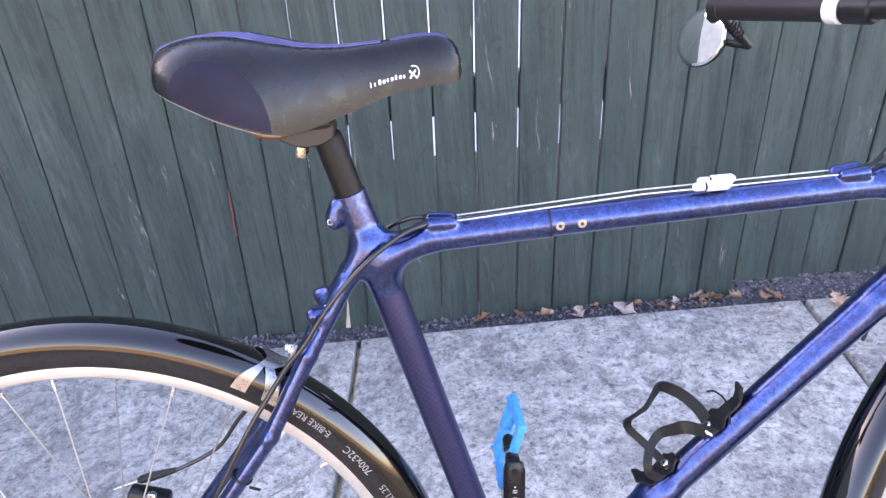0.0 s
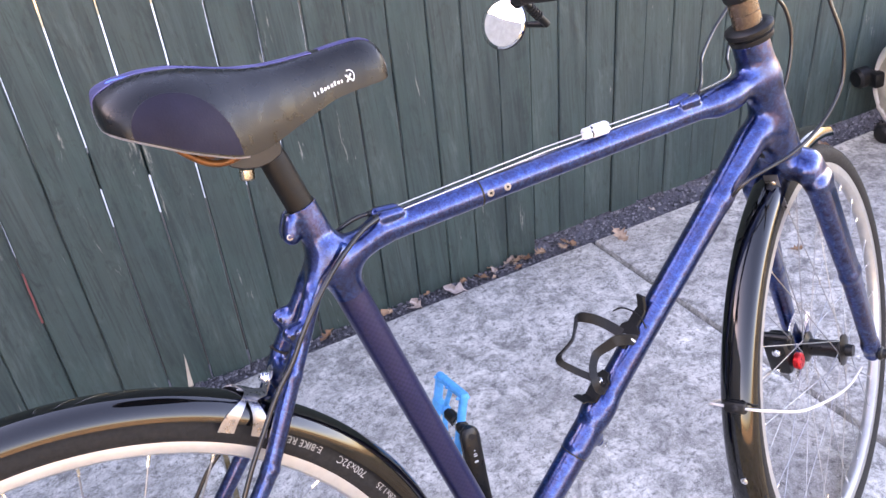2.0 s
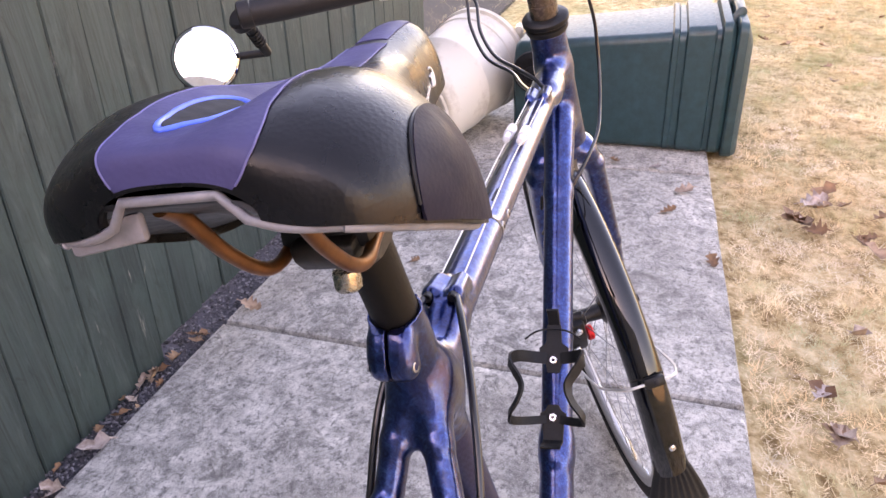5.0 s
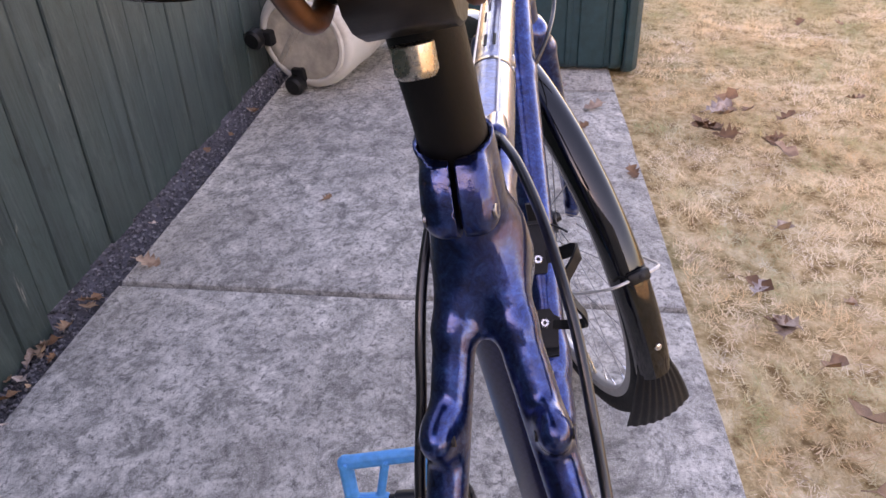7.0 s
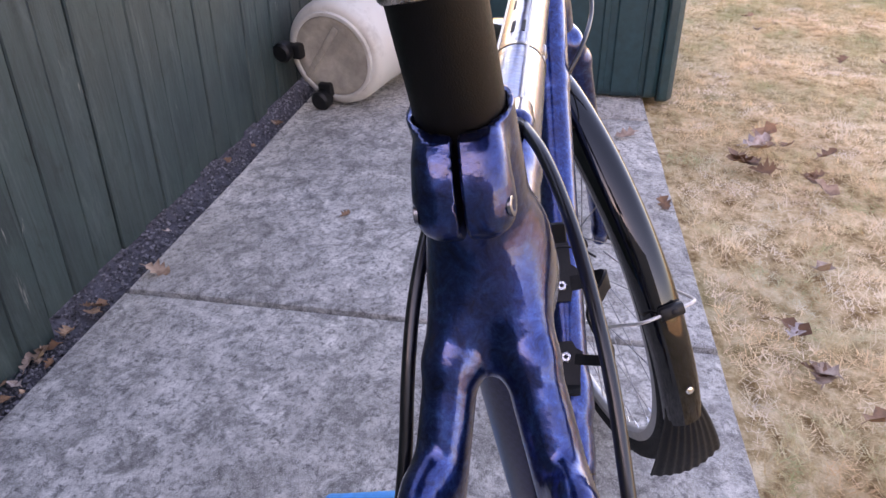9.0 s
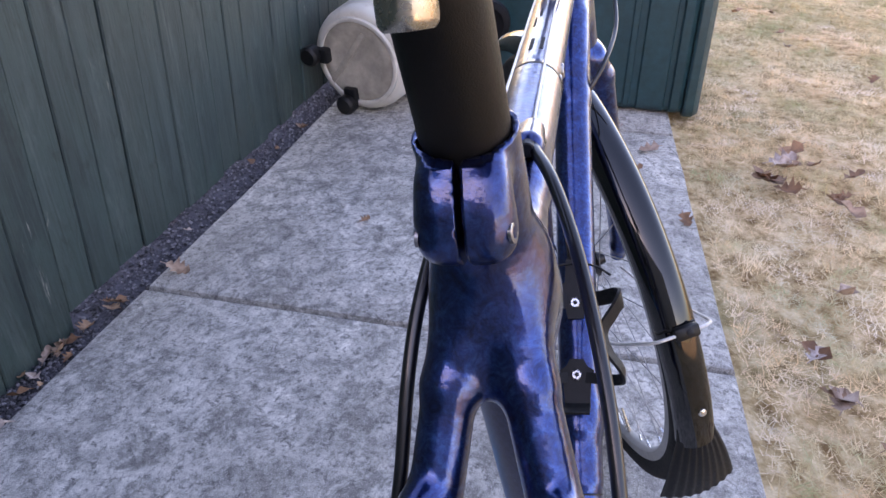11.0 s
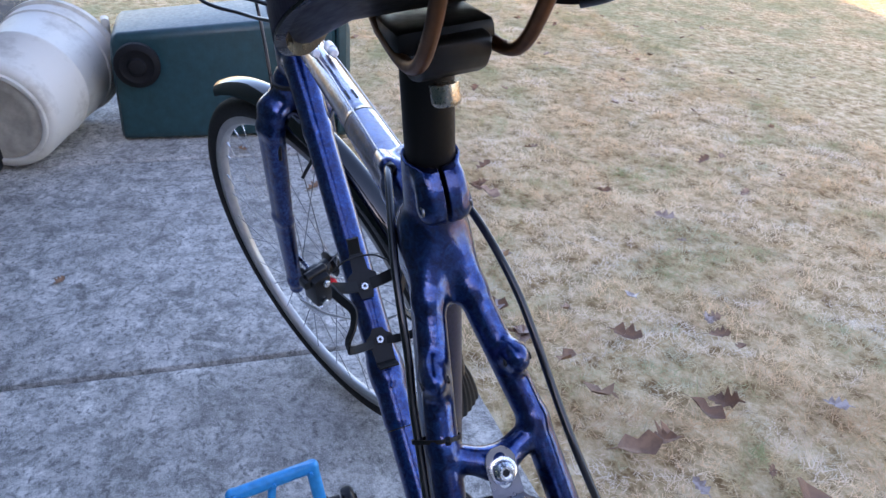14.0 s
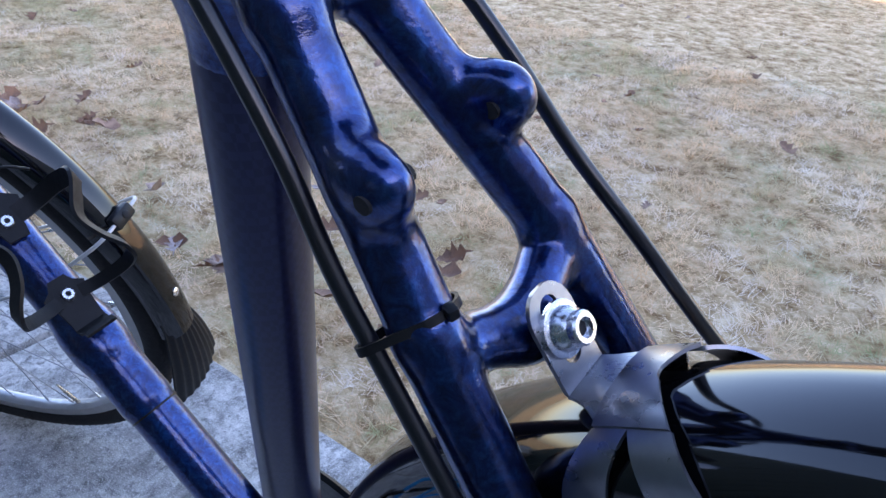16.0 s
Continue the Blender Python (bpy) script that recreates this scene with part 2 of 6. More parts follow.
# ---- materials ----
def paint_material():
    m = Mat("violet_blue_pearl", rough=0.29, metal=0.95, coat=1.0, coat_rough=0.02)
    m.set("Coat IOR", 1.52)
    mottled = m.noise(150, 7, 0.76, warp=0.7)
    patches = m.noise(38, 4, 0.6, warp=0.6)
    flecks = m.noise(420, 3, 0.6)
    c = m.ramp(mottled, (0.34, (0.006, 0.014, 0.068)), (0.49, (0.012, 0.039, 0.180)), (0.66, (0.023, 0.088, 0.315)))
    c = m.mix(m.grey(0.0, 0.55, patches, 0.47, 0.66), c, (0.014, 0.014, 0.080))
    m.color(m.mix(m.grey(0.0, 0.45, flecks, 0.48, 0.68), c, (0.005, 0.008, 0.045)))
    m.bump(m.mix(0.42, m.noise(85, 2, 0.6), m.noise(260, 4, 0.62)), 0.42, 0.0011, coat=True)
    return m


def carbon_material():
    m = Mat("violet_carbon_weave", rough=0.32, metal=0.45, coat=0.35, coat_rough=0.12)
    n = m.t.nodes.new("ShaderNodeTexChecker")
    n.inputs["Scale"].default_value = 420
    n.inputs["Color1"].default_value, n.inputs["Color2"].default_value = (0.010, 0.012, 0.058, 1), (0.021, 0.024, 0.090, 1)
    m.link(m.mapped((0.7, 1.0, 0.7)), n.inputs["Vector"])
    m.color(m.mix(m.noise(30, 3), n.outputs[0], (0.010, 0.012, 0.055)))
    m.bump(n.outputs[1], 0.12, 0.0004)
    return m


def leather_material(name, color, rough, crease=0.35, spec=0.28):
    m = Mat(name, color, rough, spec=spec)
    grain = m.voronoi(520)
    wrinkle = m.noise(70, 7, 0.72, (0.7, 0.5, 2.0), warp=1.6)
    m.color(m.mix(m.grey(0, 1, m.noise(25, 5), 0.35, 0.8), color, tuple(c * 1.5 for c in color)))
    m.rough(m.grey(rough - 0.08, rough + 0.14, m.noise(60, 4), 0.3, 0.7))
    m.bump(m.mix(min(crease * 1.7, 0.9), grain, wrinkle), 0.07 + 0.24 * crease, 0.0012)
    return m


def fence_material():
    m = Mat("green_grey_fence_paint", rough=0.62)
    grain = m.noise(14, 8, 0.68, (3.2, 3.2, 0.16), warp=0.3)
    fine = m.noise(75, 5, 0.7, (2.6, 2.6, 0.05))
    stain = m.noise(3.2, 5, 0.6, (1.6, 1, 0.5))
    base = m.mix(m.info(), (0.0079, 0.0220, 0.0231), (0.0185, 0.0400, 0.0389))
    c = m.mix(m.grey(0, 1, grain, 0.38, 0.70), base, (0.0387, 0.0640, 0.0609))
    c = m.mix(m.grey(0, 0.7, m.noise(10, 7, 0.72, (1, 1, 0.6), warp=0.6), 0.46, 0.62), c, (0.0264, 0.0560, 0.0504))
    c = m.mix(m.grey(0, 0.75, stain, 0.48, 0.70), c, (0.0317, 0.0500, 0.0451))
    c = m.mix(m.grey(0, 0.75, fine, 0.52, 0.70), c, (0.0088, 0.0160, 0.0168))
    c = m.mix(m.grey(0, 0.7, m.noise(23, 7, 0.75, (1.4, 1.4, 0.5), warp=1.2), 0.54, 0.66), c, (0.0106, 0.0200, 0.0199))
    worn = m.math("MULTIPLY", m.grey(0, 1, m.noise(7, 7, 0.75, (1.8, 1.8, 0.40), warp=0.9), 0.52, 0.66), m.grey(0.2, 1, m.noise(46, 5, 0.7, (2, 2, 0.22)), 0.40, 0.60))
    c = m.mix(m.math("MULTIPLY", worn, 0.7), c, (0.0686, 0.0980, 0.0903))
    scuff = m.math("MULTIPLY", m.grey(0, 1, m.noise(9, 6, 0.75, (2.4, 2.4, 0.30), warp=0.8), 0.63, 0.69), m.grey(0, 1, m.noise(70, 4, 0.65, (2, 2, 0.3)), 0.46, 0.58))
    m.color(m.mix(scuff, c, (0.26, 0.255, 0.225)))
    m.bump(m.mix(0.5, grain, fine), 0.7, 0.003)
    return m


def concrete_material():
    m = Mat("weathered_concrete", rough=0.86, spec=0.3)
    blotch = m.noise(1.9, 6, 0.62, warp=0.5)
    patch = m.noise(17, 8, 0.74, warp=0.35)
    fleck = m.noise(58, 6, 0.72, warp=0.3)
    speck = m.noise(150, 4, 0.7)
    grit = m.noise(420, 2, 0.6)
    c = m.ramp(patch, (0.34, (0.315, 0.300, 0.282)), (0.48, (0.585, 0.558, 0.520)), (0.63, (0.850, 0.812, 0.755)))
    c = m.mix(m.grey(0.0, 0.70, blotch, 0.44, 0.66), c, (0.305, 0.285, 0.262))
    c = m.mix(m.grey(0.0, 0.75, m.noise(11, 9, 0.78, warp=0.9), 0.50, 0.61), c, (0.200, 0.189, 0.178))
    c = m.mix(m.grey(0, 0.90, m.noise(36, 7, 0.78, warp=0.5), 0.54, 0.63), c, (0.170, 0.162, 0.155))
    c = m.mix(m.grey(0, 0.65, m.noise(31, 7, 0.80, warp=0.4), 0.57, 0.69), c, (0.840, 0.805, 0.750))
    c = m.mix(m.grey(0, 0.90, fleck, 0.54, 0.64), c, (0.170, 0.162, 0.155))
    c = m.mix(1.0, c, m.ramp(m.noise(80, 7, 0.80), (0.34, (0.42, 0.41, 0.40)), (0.48, (0.84, 0.84, 0.83)), (0.60, (1.0, 1.0, 1.0))), "MULTIPLY")
    c = m.mix(m.grey(0, 0.85, speck, 0.56, 0.70), c, (0.195, 0.188, 0.180))
    c = m.mix(m.grey(0, 0.55, grit, 0.55, 0.74), c, (0.870, 0.840, 0.795))
    m.color(m.mix(m.grey(0, 0.85, m.noise(4.3, 9, 0.76, warp=1.3), 0.56, 0.69), c, (0.150, 0.141, 0.134)))
    m.bump(m.mix(0.5, speck, grit), 0.8, 0.004)
    return m


def ground_material():
    m = Mat("dormant_turf", rough=0.95, spec=0.15)
    c = m.ramp(m.noise(22, 6, 0.7), (0.36, (0.26, 0.160, 0.075)), (0.5, (0.58, 0.420, 0.225)), (0.66, (0.84, 0.690, 0.450)))
    green = m.math("MULTIPLY", m.grey(0, 0.45, m.noise(1.1, 4, 0.6), 0.55, 0.70), m.grey(0.3, 1, m.noise(9, 4), 0.4, 0.6))
    c = m.mix(green, c, (0.190, 0.215, 0.100))
    m.color(m.mix(m.math("MULTIPLY", m.along(0, 1.9, 4.2), m.grey(0.0, 0.65, m.noise(3, 5, 0.7), 0.40, 0.62)), c, (0.230, 0.250, 0.110)))
    m.bump(m.noise(60, 5, 0.7), 0.8, 0.012)
    return m


def grass_material():
    m = Mat("straw_grass_blades", rough=0.8, spec=0.2)
    zone = m.noise(1.7, 5, 0.62, warp=0.9)
    c = m.ramp(zone, (0.36, (0.66, 0.420, 0.205)), (0.46, (0.88, 0.620, 0.345)), (0.55, (0.95, 0.745, 0.470)), (0.66, (0.97, 0.850, 0.650)))
    c = m.mix(0.35, c, m.ramp(m.island(), (0.0, (0.70, 0.450, 0.225)), (0.5, (0.93, 0.690, 0.410)), (1.0, (0.98, 0.860, 0.640))))
    c = m.mix(m.grey(0, 0.65, m.noise(5.5, 6, 0.68, warp=0.7), 0.50, 0.66), c, (0.56, 0.345, 0.180))
    c = m.mix(m.grey(0, 0.60, m.noise(4.1, 6, 0.68, warp=0.8), 0.51, 0.64), c, (0.95, 0.880, 0.770))
    green = m.math("MULTIPLY", m.grey(0, 0.90, m.noise(2.9, 6, 0.66, warp=0.5), 0.515, 0.61), m.grey(0.30, 1, m.noise(13, 5), 0.40, 0.60))
    c = m.mix(green, c, (0.300, 0.350, 0.140))
    c = m.mix(m.math("MULTIPLY", m.along(0, 1.9, 4.2), m.grey(0.0, 0.65, m.noise(3, 5, 0.7), 0.40, 0.62)), c, (0.270, 0.300, 0.130))
    c = m.mix(m.grey(0, 0.55, m.noise(15, 6, 0.7, warp=0.5), 0.54, 0.68), c, (0.44, 0.275, 0.140))
    m.color(m.mix(m.grey(0, 0.75, m.noise(21, 4, 0.6), 0.60, 0.68), c, (0.27, 0.170, 0.105)))
    return m


def simple(name, color, rough, metal=0.0, grain=80, amount=0.25, bump=0.1, **kw):
    m = Mat(name, color, rough, metal, **kw)
    m.color(m.mix(m.grey(0, 1, m.noise(grain, 5, 0.65), 0.35, 0.7), color, tuple(min(c * (1 + amount * 2), 1) for c in color)))
    m.rough(m.grey(max(rough - 0.06, 0.01), rough + 0.08, m.noise(grain * 2.3, 4), 0.3, 0.7))
    if bump:
        m.bump(m.noise(grain * 4, 3), bump, 0.0008)
    return m


PAINT, CARBON = paint_material(), carbon_material()
LEATHER = leather_material("black_saddle_leather", (0.0042, 0.0042, 0.0052), 0.27, 0.35, 0.36)
PANEL = leather_material("violet_blue_saddle_fabric", (0.050, 0.048, 0.125), 0.5, 0.1)
PATCH = leather_material("dark_violet_saddle_fabric", (0.012, 0.0105, 0.020), 0.55, 0.1, 0.14)
PIPING = simple("grey_vinyl_edge", (0.17, 0.165, 0.18), 0.4)
BLUE_TRIM = simple("bright_blue_trim", (0.06, 0.16, 0.75), 0.35)
THREAD = simple("pale_violet_thread", (0.10, 0.095, 0.22), 0.6)
RAIL = simple("copper_brown_rail", (0.15, 0.060, 0.022), 0.36, 0.6)
POST = simple("matt_dark_seatpost", (0.005, 0.0042, 0.0037), 0.42, 0.0, 500, 0.2, 0.2, spec=0.22)
CLAMP = simple("brown_grey_alloy_clamp", (0.015, 0.0125, 0.011), 0.45, 0.1)
BLACK = simple("black_plastic", (0.006, 0.006, 0.0065), 0.42, spec=0.35)
RUBBER = simple("dark_tyre_rubber", (0.011, 0.010, 0.010), 0.76, 0, 120, 0.3, 0.3, spec=0.3)
GRIP = simple("black_grip_rubber", (0.009, 0.008, 0.009), 0.5, 0, 300, 0.2, 0.3, spec=0.4)
FENDER = Mat("glossy_black_mudguard", (0.002, 0.002, 0.0025), 0.08, spec=0.5)
FENDER.set("IOR", 1.55)
FENDER.set("Coat Weight", 0.25)
FENDER.bump(FENDER.noise(18, 2), 0.04, 0.002)
FENDER.rough(FENDER.grey(0.04, 0.11, FENDER.noise(45, 6, 0.7), 0.35, 0.75))
RIM = simple("silver_rim_alloy", (0.41, 0.40, 0.39), 0.34, 0.55, 40, 0.1, 0.05)
SPOKE = simple("dull_steel_spoke", (0.30, 0.30, 0.31), 0.42, 0.8, 200, 0.1, 0.05)
STEEL = simple("bright_steel", (0.72, 0.73, 0.75), 0.24, 1.0, 200, 0.1, 0.05)
BRUSHED = simple("brushed_steel_bracket", (0.30, 0.30, 0.32), 0.30, 0.95, 60, 0.15, 0.08)
CABLE = Mat("black_cable_housing", (0.008, 0.008, 0.010), 0.28, coat=0.4)
WIRE = simple("pale_coated_wire", (0.62, 0.60, 0.58), 0.38, 0.3, 300, 0.1, 0.05)
WHITE_PLASTIC = simple("white_adjuster_plastic", (0.70, 0.70, 0.72), 0.35, 0, 200, 0.08, 0.05)
PEDAL = simple("sky_blue_nylon", (0.020, 0.300, 0.640), 0.42, 0, 90, 0.2, 0.1)
CAGE = simple("dull_black_nylon", (0.006, 0.006, 0.0065), 0.5, 0, 120, 0.3, 0.15, spec=0.3)
CRANK = simple("black_anodised_crank", (0.008, 0.008, 0.009), 0.32, 0.3)
RED = simple("red_anodised_alloy", (0.45, 0.012, 0.014), 0.3, 0.5)
DULL_RED = simple("dull_red_paint", (0.13, 0.035, 0.032), 0.7)
BRASS = simple("gold_toned_bolt", (0.46, 0.41, 0.34), 0.26, 1.0, 200, 0.1, 0.05)
SPACER = simple("bronze_carbon_spacer", (0.070, 0.046, 0.030), 0.26, 0.3, coat=0.6)
PRINT = simple("grey_raised_print", (0.30, 0.29, 0.28), 0.6, 0, 400, 0.1, 0.0)
MARK = simple("off_white_print", (0.72, 0.72, 0.72), 0.5, 0, 400, 0.05, 0.0)
# Near-black that paints the shade inside holes and sockets; also used for dark print.
HOLE_SHADE_AND_PRINT = simple("hole_shade_and_dark_print", (0.006, 0.006, 0.008), 0.7)
MIRROR = Mat("mirror_glass", (0.92, 0.93, 0.94), 0.01, 1.0)
FENCE, CONCRETE, GROUND, GRASS = fence_material(), concrete_material(), ground_material(), grass_material()
GRAVEL = simple("violet_grey_grit", (0.085, 0.082, 0.095), 0.85, 0, 300, 0.8, 0.6)
GRAVEL.color(GRAVEL.ramp(GRAVEL.island(), (0.0, (0.030, 0.029, 0.034)), (0.6, (0.085, 0.082, 0.096)), (1.0, (0.21, 0.20, 0.22))))
GRIT = simple("packed_dark_grit", (0.040, 0.038, 0.045), 0.9, 0, 160, 0.9, 0.8)
LEAF = Mat("dry_oak_leaf", (0.3, 0.16, 0.08), 0.7)
LEAF.color(LEAF.mix(LEAF.grey(0, 0.7, LEAF.noise(3, 4), 0.4, 0.65), LEAF.ramp(LEAF.info(), (0.0, (0.22, 0.105, 0.052)), (0.35, (0.34, 0.180, 0.095)), (0.6, (0.44, 0.28, 0.180)), (0.86, (0.52, 0.38, 0.30)), (1.0, (0.64, 0.56, 0.54))), (0.15, 0.080, 0.050)))
LEAF.bump(LEAF.noise(140, 3), 0.4, 0.002)
BIN_GREEN = simple("dark_green_bin_plastic", (0.009, 0.036, 0.043), 0.42, 0, 30, 0.3, 0.1)
BIN_WHEEL = simple("black_bin_wheel_rubber", (0.004, 0.004, 0.005), 0.7, 0, 60, 0.3, 0.1, spec=0.2)
BIN_WHITE = Mat("grubby_white_bin_plastic", rough=0.5)
BIN_WHITE.color(BIN_WHITE.mix(BIN_WHITE.grey(0, 0.9, BIN_WHITE.noise(6, 6, 0.7), 0.5, 0.75), (0.60, 0.565, 0.50), (0.33, 0.28, 0.22)))
BIN_WHITE.bump(BIN_WHITE.noise(20, 5), 0.15, 0.004)
BIN_GRIME = simple("grimy_white_plastic", (0.30, 0.265, 0.215), 0.6, 0, 14, 0.35, 0.1)
GAP_DARK = simple("dark_gap_colour", (0.025, 0.021, 0.018), 0.95, 0, 60, 0.5, 0.5)
BARE = simple("weathered_bare_wood", (0.33, 0.28, 0.23), 0.8, 0, 60, 0.3, 0.3)
PALE = simple("pale_gap_backing", (0.62, 0.62, 0.62), 0.85, 0, 8, 0.15, 0.1)
SHADE_WALL = simple("grey_shade_wall", (0.20, 0.205, 0.21), 0.9, 0, 5, 0.15, 0.1)


# ---- setting ----
def outer_edge(x):
    return -0.435 + 0.060 * x


def inner_edge(x):
    return 0.868 + 0.006 * math.sin(3.1 * x)


def build_ground():
    n = 40
    xs = [-60 + 3 * i for i in range(n + 1)]
    V = [(x, y, -0.03 - (0.0 if abs(x) + abs(y) < 20 else 0.02 * math.sin(x * 0.4) * math.sin(y * 0.3))) for x in xs for y in xs]
    F = [(i * (n + 1) + j, (i + 1) * (n + 1) + j, (i + 1) * (n + 1) + j + 1, i * (n + 1) + j + 1) for i in range(n) for j in range(n)]
    tagged(new("ground", as_mesh("ground", (V, F), GROUND)), "wide dormant straw-brown lawn with faint green patches", "lawn", kind="structure")


def build_pavement():
    road = thing("pavement", "grey weathered concrete footpath of broom-finished slabs", "path", kind="structure")
    joints = [-3.5, -2.36, -1.22, -0.082, 1.061, 2.21, 3.35]
    for a, b in zip(joints, joints[1:]):
        a, b = a + 0.006, b - 0.006
        xs = [a + (b - a) * i / 8 for i in range(9)]
        rows = []
        for k, (drop, inset) in enumerate(((-0.09, 0.0), (-0.010, 0.0), (-0.003, 0.003), (0.0, 0.011))):
            ring = [(x, outer_edge(x) + inset + 0.004 * noise.noise((x * 9, 1, k * 0.2)), drop) for x in xs]
            ring += [(x, inner_edge(x) - inset + 0.003 * noise.noise((x * 8, 5, k * 0.2)), drop) for x in reversed(xs)]
            ring = [(min(max(x, a + inset), b - inset), y, z) for x, y, z in ring]
            rows.append(ring)
        m = len(rows[0])
        V = [p for r in rows for p in r]
        F = [(r * m + i, r * m + (i + 1) % m, (r + 1) * m + (i + 1) % m, (r + 1) * m + i) for r in range(3) for i in range(m)]
        top = 3 * m
        F += [(top + i, top + i + 1, top + m - 2 - i, top + m - 1 - i) for i in range(8)]
        part("slab", (V, F), CONCRETE, road, smooth=30)


def build_fence():
    fence = thing("fence", "dark green painted upright board fence with weathered scuffs", "fence", kind="structure")
    rng = random.Random(5)
    seams = [-0.752 - 0.105 * k for k in range(32, 0, -1)] + [-0.752, -0.643, -0.546, -0.428, -0.324, -0.223, -0.121, -0.019, 0.081, 0.179, 0.277, 0.375, 0.471, 0.569, 0.666, 0.753, 0.850, 0.942, 1.029, 1.115]
    while seams[-1] < 2.86:
        seams.append(seams[-1] + rng.uniform(0.088, 0.099))
    tilt = 0.065
    for left, right in zip(seams, seams[1:]):
        gap = rng.uniform(0.0026, 0.0042) if -0.37 < right < 0.60 else rng.uniform(0.0010, 0.0024)
        h = 1.75 + rng.uniform(-0.01, 0.01)
        y = 0.930 + rng.uniform(-0.004, 0.004)
        zb = -0.02 + rng.uniform(0, 0.012) + (0.045 if left > 0.90 else 0.0)
        cup = rng.uniform(-0.0015, 0.0015)
        zs = [zb, 0.02 + zb, 0.05 + zb, 0.2, 0.35, 0.5, 0.65, 0.8, 0.95, 1.1, 1.4, h]
        V = []
        for z in zs:
            a = left + tilt * (z - 0.6) + rng.uniform(-0.0012, 0.0012)
            b = right - gap + tilt * (z - 0.6) + rng.uniform(-0.0012, 0.0012)
            mid = (a + b) / 2
            V += [(a, y + 0.018, z), (a, y + 0.003, z), (a + 0.003, y, z), (mid, y + cup, z), (b - 0.003, y, z), (b, y + 0.003, z), (b, y + 0.018, z)]
        F = [(r * 7 + j, r * 7 + (j + 1) % 7, r * 7 + 7 + (j + 1) % 7, r * 7 + 7 + j) for r in range(len(zs) - 1) for j in range(7)]
        F += [tuple(range(6, -1, -1)), tuple(range(len(V) - 7, len(V)))]
        part("board", (V, F), FENCE, fence, smooth=25)
    streak = [(-0.334 - 0.0014 * k + 0.0006 * math.sin(k * 1.9), 0.9245, 0.43 - 0.016 * k) for k in range(9)]
    part("paint_streak", sweep(streak, [(-0.0022, -0.0005), (0.0022, -0.0005), (0.0018, 0.0005), (-0.0018, 0.0005)], up=(0, 1, 0)), DULL_RED, fence, "thin dull red paint streak")
    part("bare_patch", plate([(-0.006, 0.0), (0.007, 0.0), (0.004, 0.03), (0.001, 0.07), (-0.003, 0.10), (-0.004, 0.05)], 0.0012, Matrix.Translation((-0.116, 0.9252, -0.004)) @ pose(0, 0, 0, 90, 0, 0) @ pose(0, 0, 0, 0, 0, -10)), BARE, fence, "pale bare wood streak")
    for z in (0.590, 1.45):
        part("rail", block((7.0, 0.04, 0.085), Matrix.Translation((-0.6, 0.974, z)), 0.003), FENCE, fence)


def build_gap_backing():
    # Pale slab added out of sight so the fence gaps look bright.
    slab = block((9.0, 5.0, 0.06), Matrix.Translation((0.5, 4.6, -0.045)), 0.006)
    tagged(new("pavement_far", as_mesh("pavement_far", slab, PALE)), "added pale slab that brightens the fence gaps", "paving", kind="structure")
    # Dark strip added behind the boards to end the gaps' brightness lower down.
    bed = block((9.0, 1.08, 0.06), Matrix.Translation((0.5, 1.545, -0.040)), 0.006)
    tagged(new("soil_bed", as_mesh("soil_bed", bed, GAP_DARK)), "added dark strip that keeps the lower fence gaps dark", "soil", kind="structure")


def build_shade_wall():
    # An unseen wall, added behind the camera to keep low sun off the yard.
    house = thing("house", "unseen grey wall added to cast the yard's shade", "house", kind="structure")
    part("wall", block((1.2, 11.90, 2.95), Matrix.Translation((-4.0, 3.11, 1.445)), 0.02), SHADE_WALL, house)


def build_gravel():
    rng = np.random.default_rng(3)
    base = np.array([(0, 0, 1), (0.9, 0, 0.3), (0.28, 0.85, 0.3), (-0.72, 0.53, 0.3), (-0.72, -0.53, 0.3), (0.28, -0.85, 0.3), (0, 0, -0.7)])
    tri = [(0, i, i % 5 + 1) for i in range(1, 6)] + [(6, i % 5 + 1, i) for i in range(1, 6)]
    V, F = [], []
    for _ in range(11000):
        x = rng.uniform(-2.2, 3.2)
        wide = 0.15 if x > 0.86 else 0.075
        c = np.array((x, rng.uniform(0.862, 0.862 + wide), -0.012 + 0.006 * rng.random()))
        s = rng.uniform(0.0025, 0.0065)
        a = rng.uniform(0, 6.28)
        R = np.array([[math.cos(a), -math.sin(a), 0], [math.sin(a), math.cos(a), 0], [0, 0, 1]])
        k = len(V)
        V += (c + (base * s * rng.uniform(0.6, 1.2, 3)) @ R.T).tolist()
        F += [tuple(i + k for i in t) for t in tri]
    tagged(new("gravel", as_mesh("gravel", (V, F), GRAVEL, 0)), "violet-grey grit strip between fence and concrete", "gravel", kind="stuff")
    bed = block((5.6, 0.14, 0.05), Matrix.Translation((0.5, 0.935, -0.038)), 0.004)
    tagged(new("grit_bed", as_mesh("grit_bed", bed, GRIT)), "packed dark grit bed under the fence", "gravel", kind="structure")


